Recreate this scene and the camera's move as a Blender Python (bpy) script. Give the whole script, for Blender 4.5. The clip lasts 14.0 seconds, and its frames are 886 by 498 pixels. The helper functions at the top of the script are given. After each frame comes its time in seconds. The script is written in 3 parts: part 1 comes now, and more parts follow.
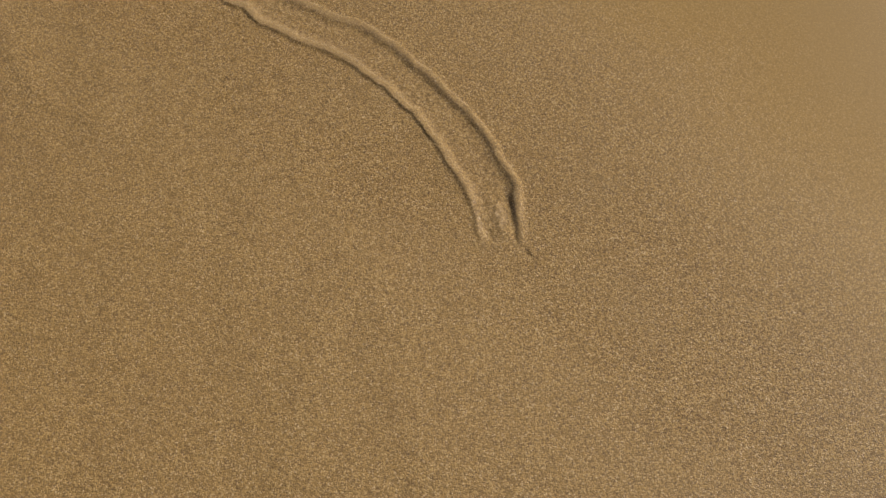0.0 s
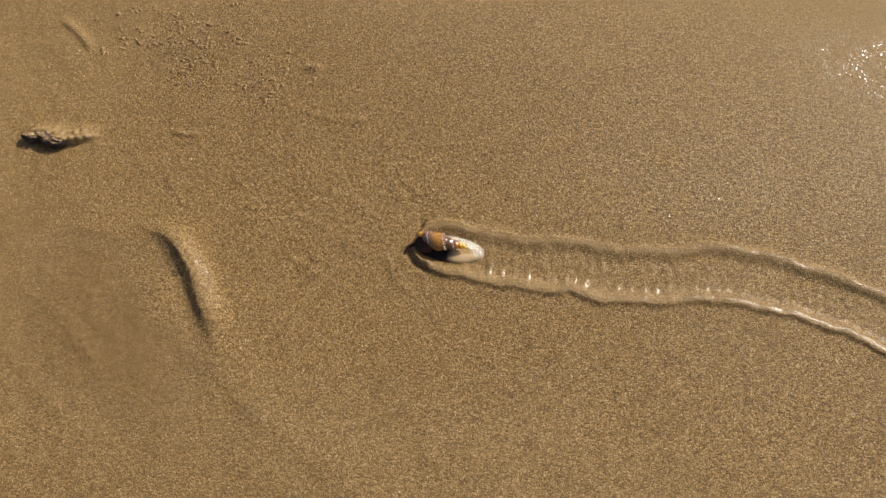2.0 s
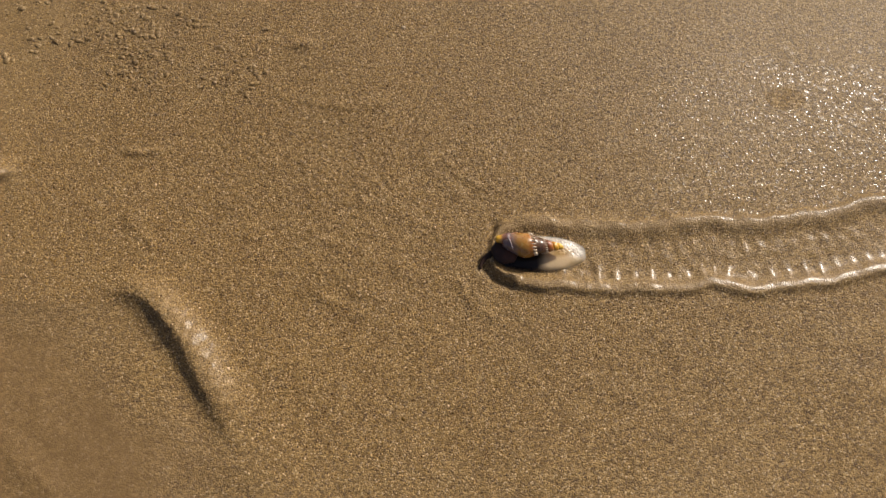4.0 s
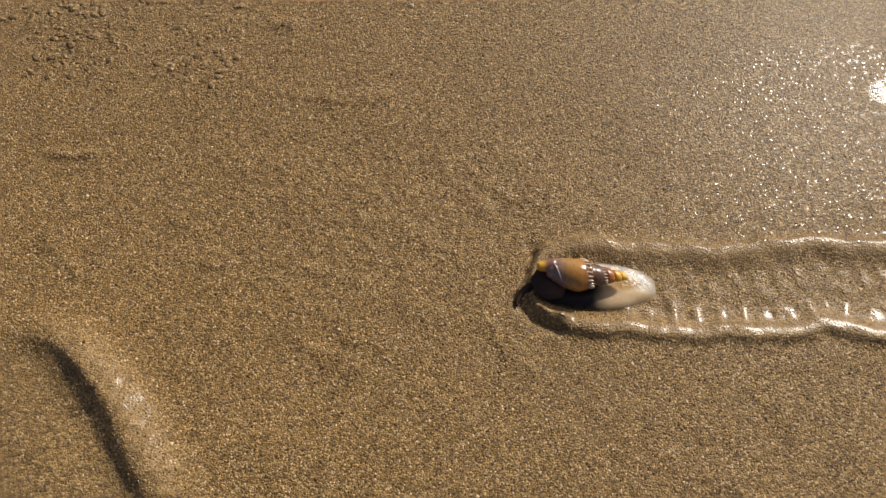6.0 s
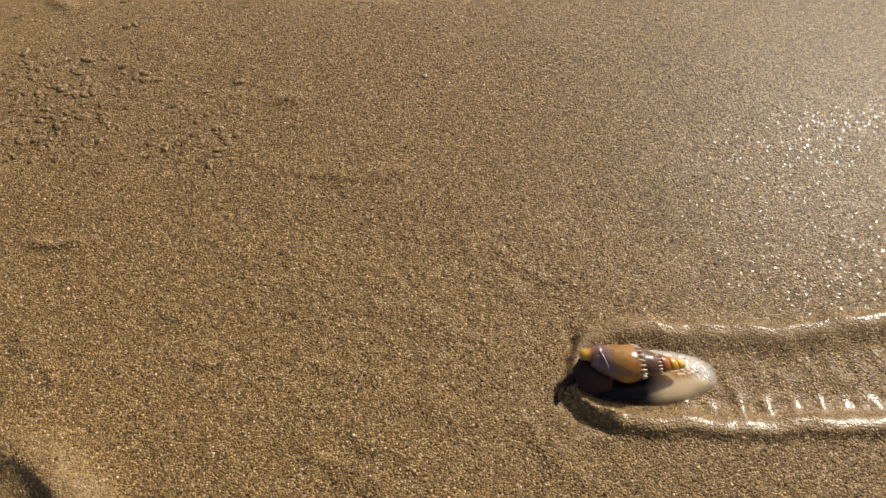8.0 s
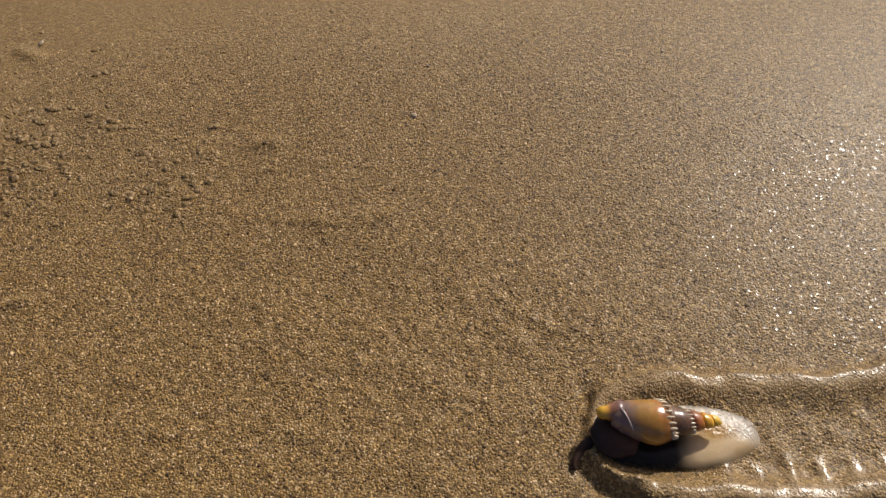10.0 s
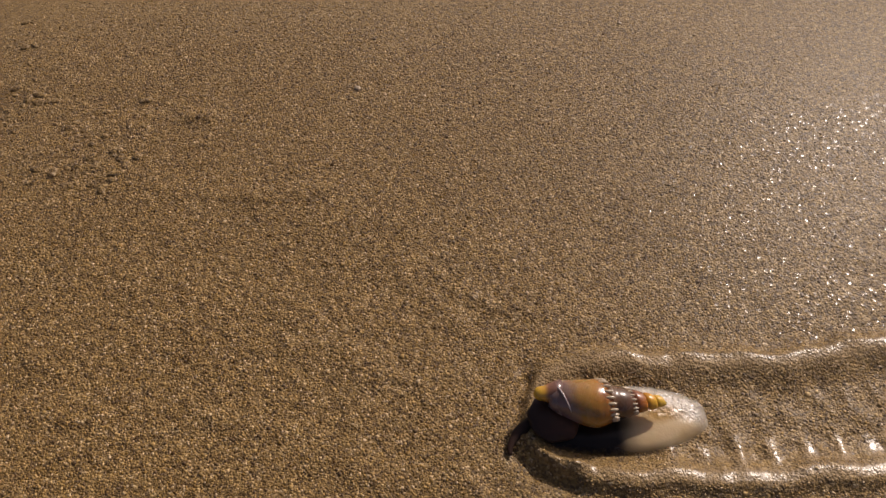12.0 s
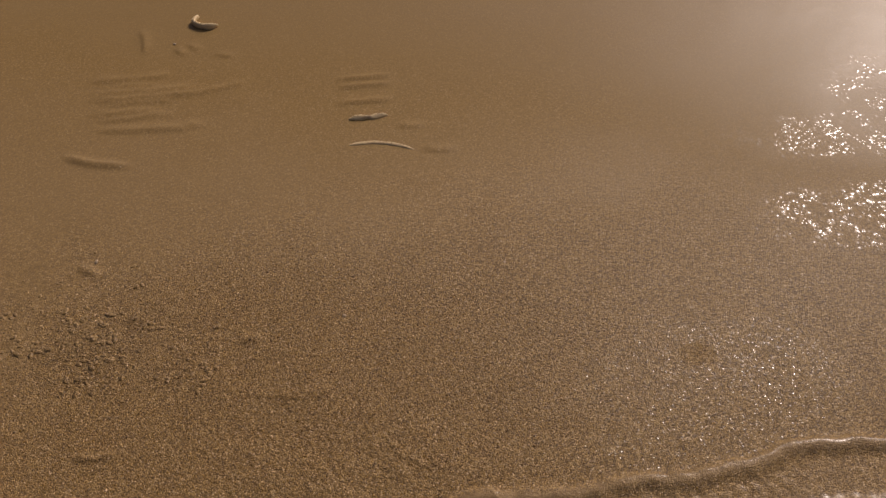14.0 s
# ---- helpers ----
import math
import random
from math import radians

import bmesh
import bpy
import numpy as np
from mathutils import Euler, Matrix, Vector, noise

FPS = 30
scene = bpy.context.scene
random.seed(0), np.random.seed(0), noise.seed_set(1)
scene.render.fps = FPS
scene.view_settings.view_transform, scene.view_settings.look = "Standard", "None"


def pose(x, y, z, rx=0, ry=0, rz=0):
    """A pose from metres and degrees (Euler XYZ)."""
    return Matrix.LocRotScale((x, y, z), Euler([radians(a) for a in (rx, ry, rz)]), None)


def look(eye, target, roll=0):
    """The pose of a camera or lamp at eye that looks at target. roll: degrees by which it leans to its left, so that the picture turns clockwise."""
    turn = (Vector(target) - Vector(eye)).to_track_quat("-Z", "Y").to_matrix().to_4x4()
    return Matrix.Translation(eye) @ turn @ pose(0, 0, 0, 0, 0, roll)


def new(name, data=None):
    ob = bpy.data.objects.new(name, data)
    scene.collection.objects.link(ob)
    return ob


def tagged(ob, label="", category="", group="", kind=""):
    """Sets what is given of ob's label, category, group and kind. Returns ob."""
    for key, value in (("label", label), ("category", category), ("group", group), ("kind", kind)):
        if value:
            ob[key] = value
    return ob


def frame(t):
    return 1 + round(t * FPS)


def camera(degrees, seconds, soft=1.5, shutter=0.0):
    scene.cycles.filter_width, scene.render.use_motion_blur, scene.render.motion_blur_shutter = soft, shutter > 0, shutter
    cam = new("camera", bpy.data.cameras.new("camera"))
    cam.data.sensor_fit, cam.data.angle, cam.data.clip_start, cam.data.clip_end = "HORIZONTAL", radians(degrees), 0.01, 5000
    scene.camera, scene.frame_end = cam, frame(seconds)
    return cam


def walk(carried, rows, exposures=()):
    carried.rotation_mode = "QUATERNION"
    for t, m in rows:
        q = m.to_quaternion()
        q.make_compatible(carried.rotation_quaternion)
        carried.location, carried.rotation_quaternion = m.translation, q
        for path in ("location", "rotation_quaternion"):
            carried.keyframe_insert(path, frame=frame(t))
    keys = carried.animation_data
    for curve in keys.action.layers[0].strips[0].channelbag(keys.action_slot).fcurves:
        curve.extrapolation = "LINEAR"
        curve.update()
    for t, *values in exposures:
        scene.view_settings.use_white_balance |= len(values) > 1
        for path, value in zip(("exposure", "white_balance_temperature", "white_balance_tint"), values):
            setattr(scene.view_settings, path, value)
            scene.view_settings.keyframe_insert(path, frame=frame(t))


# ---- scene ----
cam = camera(60.0, 14.0, soft=1.45)
# seconds, eye x y z in metres, turn rx ry rz in degrees
ROWS = [
    (0.0, 0.4529, -0.2684, 0.4618, 24.38, -1.70, 36.04),
    (0.5, 0.3210, -0.2655, 0.4499, 21.86, -4.06, 31.60),
    (1.0, 0.2203, -0.2332, 0.4382, 19.89, -2.60, 26.33),
    (1.5, 0.1389, -0.1842, 0.4356, 18.58, 0.75, 19.42),
    (2.0, 0.0684, -0.1524, 0.4449, 18.89, 2.46, 10.44),
    (2.5, 0.0100, -0.1555, 0.4300, 18.68, 0.64, 2.92),
    (3.0, 0.0015, -0.1491, 0.3935, 20.19, 0.76, 1.29),
    (3.2, -0.0026, -0.1460, 0.3767, 20.70, 0.62, 0.91),
    (5.3, -0.0280, -0.1092, 0.2598, 23.32, -1.23, 0.23),
    (5.5, -0.0283, -0.1074, 0.2527, 23.83, -1.14, 0.31),
    (6.0, -0.0286, -0.1065, 0.2379, 25.71, -1.06, 0.28),
    (6.5, -0.0298, -0.1049, 0.2287, 27.46, -1.09, -0.01),
    (7.0, -0.0318, -0.1005, 0.2230, 28.91, -0.89, -0.40),
    (7.5, -0.0335, -0.0958, 0.2179, 30.28, -0.51, -0.68),
    (8.0, -0.0354, -0.0930, 0.2104, 32.31, -0.16, -1.03),
    (8.5, -0.0373, -0.0894, 0.2035, 34.24, -0.02, -1.38),
    (8.7, -0.0377, -0.0876, 0.2019, 34.59, 0.13, -1.49),
    (10.8, -0.0263, -0.0835, 0.1708, 39.80, 1.61, -2.42),
    (11.0, -0.0257, -0.0828, 0.1697, 39.88, 1.33, -2.66),
    (11.5, -0.0220, -0.0828, 0.1685, 39.43, 0.89, -2.69),
    (12.0, -0.0167, -0.0835, 0.1675, 38.16, 0.68, -2.61),
    (12.5, -0.0116, -0.0840, 0.1677, 36.59, 0.50, -2.45),
    (13.0, -0.0080, -0.0915, 0.1914, 35.42, -1.07, -3.36),
    (13.2, -0.0083, -0.0990, 0.2130, 36.95, -1.98, -3.72),
    (13.5, -0.0058, -0.1055, 0.2641, 38.76, -1.56, -3.99),
    (14.0, -0.0028, -0.1221, 0.3548, 38.57, 0.01, -4.67),
]
walk(cam, [(t, pose(*row)) for t, *row in ROWS], exposures=[
    (0.0, 0.19, 6480, 8), (2.0, 0.22, 6480, 8), (3.0, 0.05, 6500, 10), (5.5, 0.04, 6480, 11), (6.5, 0.07, 6300, 9), (8.5, 0.1, 6350, 9), (11.0, -0.22, 6500, 14), (11.5, -0.30, 6620, 16), (12.5, -0.38, 6680, 18), (13.0, -0.22, 6250, 13), (13.5, -0.42, 6550, 18), (14.0, -0.52, 6750, 22)])

# ---- light: one low sun over the sea, and its sky ----
SUN_EL, SUN_AZ = 39.0, 47.0          # height; bearing from +x towards +y
world = bpy.data.worlds.new("sky")
scene.world = world
world.use_nodes = True
wn = world.node_tree
sky = wn.nodes.new("ShaderNodeTexSky")
sky.sky_type, sky.sun_disc = "NISHITA", False
sky.sun_elevation, sky.sun_rotation = radians(SUN_EL), radians(90 - SUN_AZ)
sky.air_density, sky.dust_density, sky.ozone_density = 0.5, 4.2, 0.15
wn.links.new(sky.outputs[0], wn.nodes["Background"].inputs[0])
wn.nodes["Background"].inputs[1].default_value = 0.082
sun = new("sun", bpy.data.lights.new("sun", "SUN"))
sun.data.energy, sun.data.angle, sun.data.color = 3.2, radians(0.53), (1.0, 0.93, 0.82)
sun_way = Vector((math.cos(radians(SUN_AZ)) * math.cos(radians(SUN_EL)), math.sin(radians(SUN_AZ)) * math.cos(radians(SUN_EL)), math.sin(radians(SUN_EL))))
sun.matrix_world = look(sun_way * 3, (0, 0, 0))


# ---- materials ----
class Nodes:
    """A small writer of node trees."""

    def __init__(self, name):
        self.material = bpy.data.materials.new(name)
        self.material.use_nodes = True
        self.tree = self.material.node_tree
        self.shader = self.tree.nodes["Principled BSDF"]
        self.place = self.node("ShaderNodeTexCoord").outputs["Object"]

    def node(self, kind, **options):
        made = self.tree.nodes.new(kind)
        if "operation" in options:
            made.operation = options["operation"]
        if "feature" in options:
            made.feature = options["feature"]
        if "voronoi_dimensions" in options:
            made.voronoi_dimensions = options["voronoi_dimensions"]
        if "data_type" in options:
            made.data_type = options["data_type"]
        if "blend_type" in options:
            made.blend_type = options["blend_type"]
        if "clamp" in options:
            made.clamp = options["clamp"]
        if "interpolation_type" in options:
            made.interpolation_type = options["interpolation_type"]
        if "attribute_name" in options:
            made.attribute_name = options["attribute_name"]
        if "bands_direction" in options:
            made.bands_direction = options["bands_direction"]
        return made

    def put(self, socket, value):
        if hasattr(value, "is_output"):
            self.tree.links.new(value, socket)
        else:
            socket.default_value = value

    def noise(self, scale, detail=2.0, rough=0.5, at=None, warp=0.0):
        n = self.node("ShaderNodeTexNoise")
        self.put(n.inputs["Vector"], at or self.place)
        self.put(n.inputs["Scale"], scale)
        self.put(n.inputs["Detail"], detail)
        self.put(n.inputs["Roughness"], rough)
        self.put(n.inputs["Distortion"], warp)
        return n.outputs["Fac"]

    def cells(self, scale, what="Color", feature="F1", at=None, flat=False):
        n = self.node("ShaderNodeTexVoronoi", feature=feature, voronoi_dimensions="2D" if flat else "3D")
        self.put(n.inputs["Vector"], at or self.place)
        self.put(n.inputs["Scale"], scale)
        return n.outputs[what]

    def ramp(self, value, stops):
        n = self.node("ShaderNodeValToRGB")
        self.put(n.inputs[0], value)
        while len(n.color_ramp.elements) < len(stops):
            n.color_ramp.elements.new(0.5)
        for e, (at, colour) in zip(n.color_ramp.elements, stops):
            e.position = at
            e.color = (*colour, 1) if isinstance(colour, tuple) else (colour, colour, colour, 1)
        return n.outputs[0]

    def span(self, value, a, b, c=0.0, d=1.0):
        n = self.node("ShaderNodeMapRange", clamp=True, interpolation_type="SMOOTHSTEP")
        for s, v in zip(n.inputs, (value, a, b, c, d)):
            self.put(s, v)
        return n.outputs[0]

    def sum(self, a, b, operation="ADD"):
        n = self.node("ShaderNodeMath", operation=operation)
        self.put(n.inputs[0], a)
        self.put(n.inputs[1], b)
        return n.outputs[0]

    def mix(self, a, b, fac, blend="MIX"):
        n = self.node("ShaderNodeMix", data_type="RGBA", blend_type=blend)
        self.put(n.inputs[0], fac)
        for s, v in ((n.inputs[6], a), (n.inputs[7], b)):
            self.put(s, (*v, 1) if isinstance(v, tuple) else v)
        return n.outputs[2]

    def bump(self, height, strength, distance, under=None):
        n = self.node("ShaderNodeBump")
        self.put(n.inputs["Height"], height)
        self.put(n.inputs["Strength"], strength)
        self.put(n.inputs["Distance"], distance)
        if under:
            self.put(n.inputs["Normal"], under)
        return n.outputs["Normal"]

    def set(self, **values):
        for key, value in values.items():
            self.put(self.shader.inputs[key.replace("_", " ")], (*value, 1) if isinstance(value, tuple) and len(value) == 3 and len(self.shader.inputs[key.replace("_", " ")].default_value) == 4 else value)
        return self.material


def axis(n, index, at=None):
    s = n.node("ShaderNodeSeparateXYZ")
    n.put(s.inputs[0], at or n.place)
    return s.outputs[index]


def sand_grains(n, size):
    """Colour and relief of grains about so large, in metres."""
    warp = n.node("ShaderNodeVectorMath", operation="ADD")
    wob = n.node("ShaderNodeTexNoise")
    n.put(wob.inputs["Vector"], n.place)
    n.put(wob.inputs["Scale"], 0.8 / size)
    n.put(wob.inputs["Detail"], 3.0)
    off = n.node("ShaderNodeVectorMath", operation="SCALE")
    n.put(off.inputs[0], wob.outputs["Color"])
    n.put(off.inputs[3], size * 1.6)
    n.put(warp.inputs[0], n.place)
    n.put(warp.inputs[1], off.outputs[0])
    at = warp.outputs[0]
    tint = axis(n, 0, n.cells(1 / size, "Color", at=at))
    dome = n.cells(1 / size, "Distance", at=at)
    return tint, dome


SAND_STOPS = [(0.0, (0.073, 0.034, 0.008)), (0.20, (0.135, 0.072, 0.014)), (0.55, (0.270, 0.156, 0.037)), (0.88, (0.45, 0.285, 0.095)), (1.0, (0.66, 0.49, 0.29))]


def pool(n, x, y, cx, cy, rx, ry, edge, shore):
    """A patch of wetter ground: 1 within, 0 outside, with a ragged rim."""
    u = n.sum(n.sum(x, cx, "SUBTRACT"), rx, "DIVIDE")
    v = n.sum(n.sum(y, cy, "SUBTRACT"), ry, "DIVIDE")
    r = n.sum(n.sum(n.sum(u, u, "MULTIPLY"), n.sum(v, v, "MULTIPLY")), 0.5, "POWER")
    return n.span(n.sum(r, n.sum(shore, 6.0, "MULTIPLY")), 1.0 - edge, 1.0 + edge, 1.0, 0.0)


def wet_sand():
    n = Nodes("wet_sand")
    x, y = axis(n, 0), axis(n, 1)
    slick_lit = n.node("ShaderNodeAttribute", attribute_name="slick_lit").outputs["Fac"]      # where the furrow was pressed smooth, and where sheen or sun is painted paler
    wash = n.node("ShaderNodeAttribute", attribute_name="wash").outputs["Fac"]        # what the last wave levelled
    tint, dome = sand_grains(n, 0.00066)
    tint2 = axis(n, 1, n.cells(1 / 0.0011, "Color"))
    grain = n.ramp(tint, SAND_STOPS)
    colour = n.mix(grain, (0.070, 0.035, 0.010), n.span(tint2, 0.88, 0.98, 0.0, 0.22))
    # grains clotted by the wet, then damp and drier stretches
    clot = n.noise(520.0, 3.0, 0.65)
    colour = n.mix(colour, (0.100, 0.050, 0.012), n.span(clot, 0.50, 0.70, 0.0, 0.62))
    colour = n.mix(colour, (0.46, 0.30, 0.115), n.span(clot, 0.50, 0.30, 0.0, 0.58))
    stain = n.noise(9.0, 3.0, 0.55, warp=0.6)
    colour = n.mix(colour, (0.168, 0.089, 0.022), n.span(stain, 0.45, 0.8, 0.0, 0.14))
    colour = n.mix(colour, (0.340, 0.206, 0.066), n.span(n.noise(31.0, 4.0, 0.6), 0.5, 0.8, 0.0, 0.10))
    # sand ever more drowned towards the sea: first grains standing out of the water, then an even film
    shore = n.sum(n.sum(n.noise(7.0, 3.0, 0.5, warp=0.5), 0.5, "SUBTRACT"), 0.14, "MULTIPLY")
    reach = n.node("ShaderNodeVectorMath", operation="LENGTH")
    n.put(reach.inputs[0], n.place)
    bay = n.sum(n.sum(n.noise(0.45, 3.0, 0.55), 0.5, "SUBTRACT"), n.span(reach.outputs["Value"], 0.6, 4.0, 0.0, 6.0), "MULTIPLY")      # the waterline winds farther off
    shore = n.sum(shore, bay)
    drowned = n.span(n.sum(n.sum(n.sum(x, 0.25, "MULTIPLY"), n.sum(y, 0.95, "MULTIPLY")), shore), 0.06, 0.36)
    film = n.span(n.sum(n.sum(n.sum(x, 0.25, "MULTIPLY"), n.sum(y, 0.95, "MULTIPLY")), shore), 0.23, 0.45)
    washed = n.noise(14.0, 3.0, 0.5, warp=0.4)
    ragged = n.sum(n.sum(n.noise(11.0, 4.0, 0.6, warp=0.6), 0.5, "SUBTRACT"), 0.16, "MULTIPLY")
    calm = n.sum(n.span(n.sum(x, ragged), -0.13, -0.25, 0.0, 0.55), n.span(n.sum(n.sum(y, n.sum(x, 0.10, "MULTIPLY"), "SUBTRACT"), ragged), 0.09, 0.25, 0.0, 0.85), "MAXIMUM")      # smoother wet stretches; grain also flattened to fit the camera's soft view
    calm = n.sum(n.sum(calm, n.span(n.sum(y, ragged), -0.03, -0.13, 0.0, 0.30), "MAXIMUM"), drowned, "MAXIMUM")
    colour = n.mix(colour, (0.262, 0.170, 0.066), n.sum(n.sum(n.sum(calm, 0.85, "MULTIPLY"), n.sum(wash, 0.30, "MULTIPLY"), "MAXIMUM"), n.span(washed, 0.5, 0.75, 0.1, 0.28), "MAXIMUM"))
    colour = n.mix(colour, (0.166, 0.097, 0.035), n.sum(wash, 0.72, "MULTIPLY"))
    # paler colour stands in for sheen on the banks, sunlight on the mound
    colour = n.mix(colour, (0.385, 0.250, 0.105), n.sum(slick_lit, 0.55, "MULTIPLY"))
    relief = n.sum(n.sum(clot, 1.6, "MULTIPLY"), n.sum(n.sum(1.0, n.sum(dome, 1.1, "MULTIPLY"), "SUBTRACT"), n.sum(n.noise(1100.0, 3.0, 0.65), 1.0, "MULTIPLY")))
    grains = n.bump(relief, n.span(n.sum(calm, n.sum(wash, 0.75, "MULTIPLY"), "MAXIMUM"), 0.0, 1.0, 1.0, 0.10), 0.00042)
    shore = n.sum(shore, bay, "SUBTRACT")
    # single grains that stand out of the water and catch the sun
    rill = n.sum(n.sum(pool(n, x, y, 0.292, 0.166, 0.062, 0.022, 0.5, shore), n.sum(pool(n, x, y, 0.316, 0.238, 0.080, 0.022, 0.6, shore), 0.55, "MULTIPLY"), "MAXIMUM"), pool(n, x, y, 0.356, 0.285, 0.050, 0.030, 0.5, shore), "MAXIMUM")
    rill = n.sum(rill, n.span(n.noise(55.0, 3.0, 0.6, warp=0.5), 0.40, 0.58), "MULTIPLY")
    brink = pool(n, x, y, 0.166, 0.084, 0.045, 0.030, 0.8, shore)
    puddle = pool(n, x, y, 0.150, 0.0775, 0.0105, 0.0068, 0.35, n.sum(shore, 1.5, "MULTIPLY"))
    bank_side = n.sum(n.sum(pool(n, x, y, 0.136, 0.058, 0.080, 0.036, 0.5, shore), pool(n, x, y, 0.100, 0.026, 0.034, 0.016, 0.5, shore), "MAXIMUM"), n.sum(1.0, puddle, "SUBTRACT"), "MULTIPLY")
    few = n.sum(n.span(n.cells(1 / 0.0042, "Distance", flat=True), 0.0, 0.42, 1.0, 0.0), n.span(axis(n, 2, n.cells(1 / 0.0042, "Color", flat=True)), 0.45, 0.50), "MULTIPLY")
    many = n.sum(n.span(n.cells(1 / 0.0022, "Distance", flat=True), 0.0, 0.40, 1.0, 0.0), n.span(axis(n, 2, n.cells(1 / 0.0022, "Color", flat=True)), 0.44, 0.48), "MULTIPLY")
    many = n.sum(many, 0.80, "MULTIPLY")
    lone = n.sum(few, many, "MAXIMUM")
    rare = n.sum(few, n.span(axis(n, 2, n.cells(1 / 0.0042, "Color", flat=True)), 0.74, 0.78), "MULTIPLY")
    smooth = n.sum(n.sum(drowned, n.sum(puddle, 0.4, "MULTIPLY"), "MAXIMUM"), n.span(slick_lit, 0.8, 1.3, 0.0, 0.6), "MAXIMUM")
    wet = n.bump(relief, n.sum(n.span(smooth, 0.0, 1.0, 0.14, 0.07), n.span(puddle, 0.0, 0.8, 1.0, 0.5), "MULTIPLY"), 0.00042)
    bead = n.sum(n.sum(n.sum(rill, lone, "MULTIPLY"), n.sum(bank_side, many, "MULTIPLY"), "MAXIMUM"), n.sum(n.sum(brink, 0.22, "MULTIPLY"), rare, "MULTIPLY"), "MAXIMUM")
    wet = n.bump(bead, 1.0, 0.00012, wet)
    shine = n.sum(n.sum(n.sum(n.span(drowned, 0.0, 1.0, n.span(y, 0.0, 0.12, 0.38, 0.54), 0.03), n.span(x, -0.02, 0.20, 1.0, 0.34), "MULTIPLY"), n.sum(bead, 3.0, "MULTIPLY")), n.sum(n.sum(n.sum(film, 0.52, "MULTIPLY"), n.sum(puddle, 0.22, "MULTIPLY"), "MAXIMUM"), slick_lit, "MAXIMUM"), "MAXIMUM")
    gloss = n.sum(n.sum(slick_lit, n.sum(bead, 3.0, "MULTIPLY"), "MAXIMUM"), n.sum(n.sum(film, 0.25, "MULTIPLY"), n.sum(puddle, 0.2, "MULTIPLY"), "MAXIMUM"), "MAXIMUM")
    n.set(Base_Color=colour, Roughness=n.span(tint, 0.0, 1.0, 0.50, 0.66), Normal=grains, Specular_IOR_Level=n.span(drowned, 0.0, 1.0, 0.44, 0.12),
          Coat_Weight=n.sum(shine, 1.0, "MINIMUM"), Coat_Roughness=n.sum(n.span(gloss, 0.0, 0.7, 0.40, 0.26), n.sum(n.span(puddle, 0.2, 0.8, 0.0, 0.30), n.sum(n.span(bead, 0.05, 0.3, 0.0, 0.14), n.span(slick_lit, 0.95, 1.4, 0.0, 0.05), "MAXIMUM"), "MAXIMUM"), "SUBTRACT"), Coat_IOR=1.42, Coat_Normal=wet)
    return n.material


WET_SAND = wet_sand()


def loose_grains():
    """Glassy grains, each of a colour of its own."""
    n = Nodes("sand_grains")
    pick = n.node("ShaderNodeNewGeometry").outputs["Random Per Island"]
    n.set(Base_Color=n.ramp(pick, [(at, tuple(min(0.8, c * 1.12) for c in colour)) for at, colour in SAND_STOPS]), Roughness=n.span(n.sum(n.sum(pick, 7.31, "MULTIPLY"), 1.0, "MODULO"), 0.0, 1.0, 0.25, 0.6), Specular_IOR_Level=0.6)
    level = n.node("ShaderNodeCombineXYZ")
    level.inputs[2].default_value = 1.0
    n.set(Coat_Weight=n.span(axis(n, 0), 0.0, 0.20, 0.30, 0.10), Coat_Roughness=0.42, Coat_IOR=1.42, Coat_Normal=level.outputs[0])      # coat normal forced straight up: a sheen set by hand, weaker towards +x
    return n.material


LOOSE_GRAINS = loose_grains()


def part(name, bm, material, parent=None, label="", smooth=True):
    """One bmesh as one mesh object under a thing or a part."""
    me = bpy.data.meshes.new(name)
    bm.normal_update()
    bm.to_mesh(me)
    bm.free()
    if smooth:
        me.polygons.foreach_set("use_smooth", np.ones(len(me.polygons), bool))
    me.materials.append(material)
    ob = new(name, me)
    ob.parent = parent
    if label:
        ob["label"] = label
    return ob


# ---- the beach: one sheet, shaped by what crept, lay and washed over it ----
# the furrow: places along its middle, and half its width there
FURROW = [(0.0122, -0.0043, 0.0121), (0.017, -0.0044, 0.0138), (0.024, -0.0048, 0.0152), (0.032, -0.0056, 0.0154), (0.041, -0.0060, 0.0154), (0.053, -0.0066, 0.0151), (0.070, -0.0068, 0.0153),
          (0.088, -0.0055, 0.0157), (0.1035, -0.0032, 0.0158), (0.119, -0.0055, 0.0160), (0.145, -0.0022, 0.0163), (0.162, 0.0005, 0.0158),
          (0.185, 0.0062, 0.0165), (0.210, 0.0058, 0.0167), (0.235, 0.0031, 0.0157), (0.262, -0.0020, 0.0158), (0.278, -0.0060, 0.0158),
          (0.298, -0.0126, 0.0175), (0.3215, -0.0241, 0.0170), (0.3403, -0.0336, 0.0166), (0.355, -0.0477, 0.0149), (0.3695, -0.0640, 0.0130)]


def spline(points, step):
    """A smooth curve through rows of numbers (Catmull-Rom), about one row a step of length."""
    p = np.array(points, float)
    p = np.vstack([2 * p[0] - p[1], p, 2 * p[-1] - p[-2]])
    out = []
    for a, b, c, d in zip(p[:-3], p[1:-2], p[2:-1], p[3:]):
        for s in np.arange(0, 1, 1 / max(2, round(np.hypot(*(c - b)[:2]) / step))):
            out.append(0.5 * (2 * b + (c - a) * s + (2 * a - 5 * b + 4 * c - d) * s * s + (3 * b - a - 3 * c + d) * s**3))
    return np.array(out + [p[-2]])


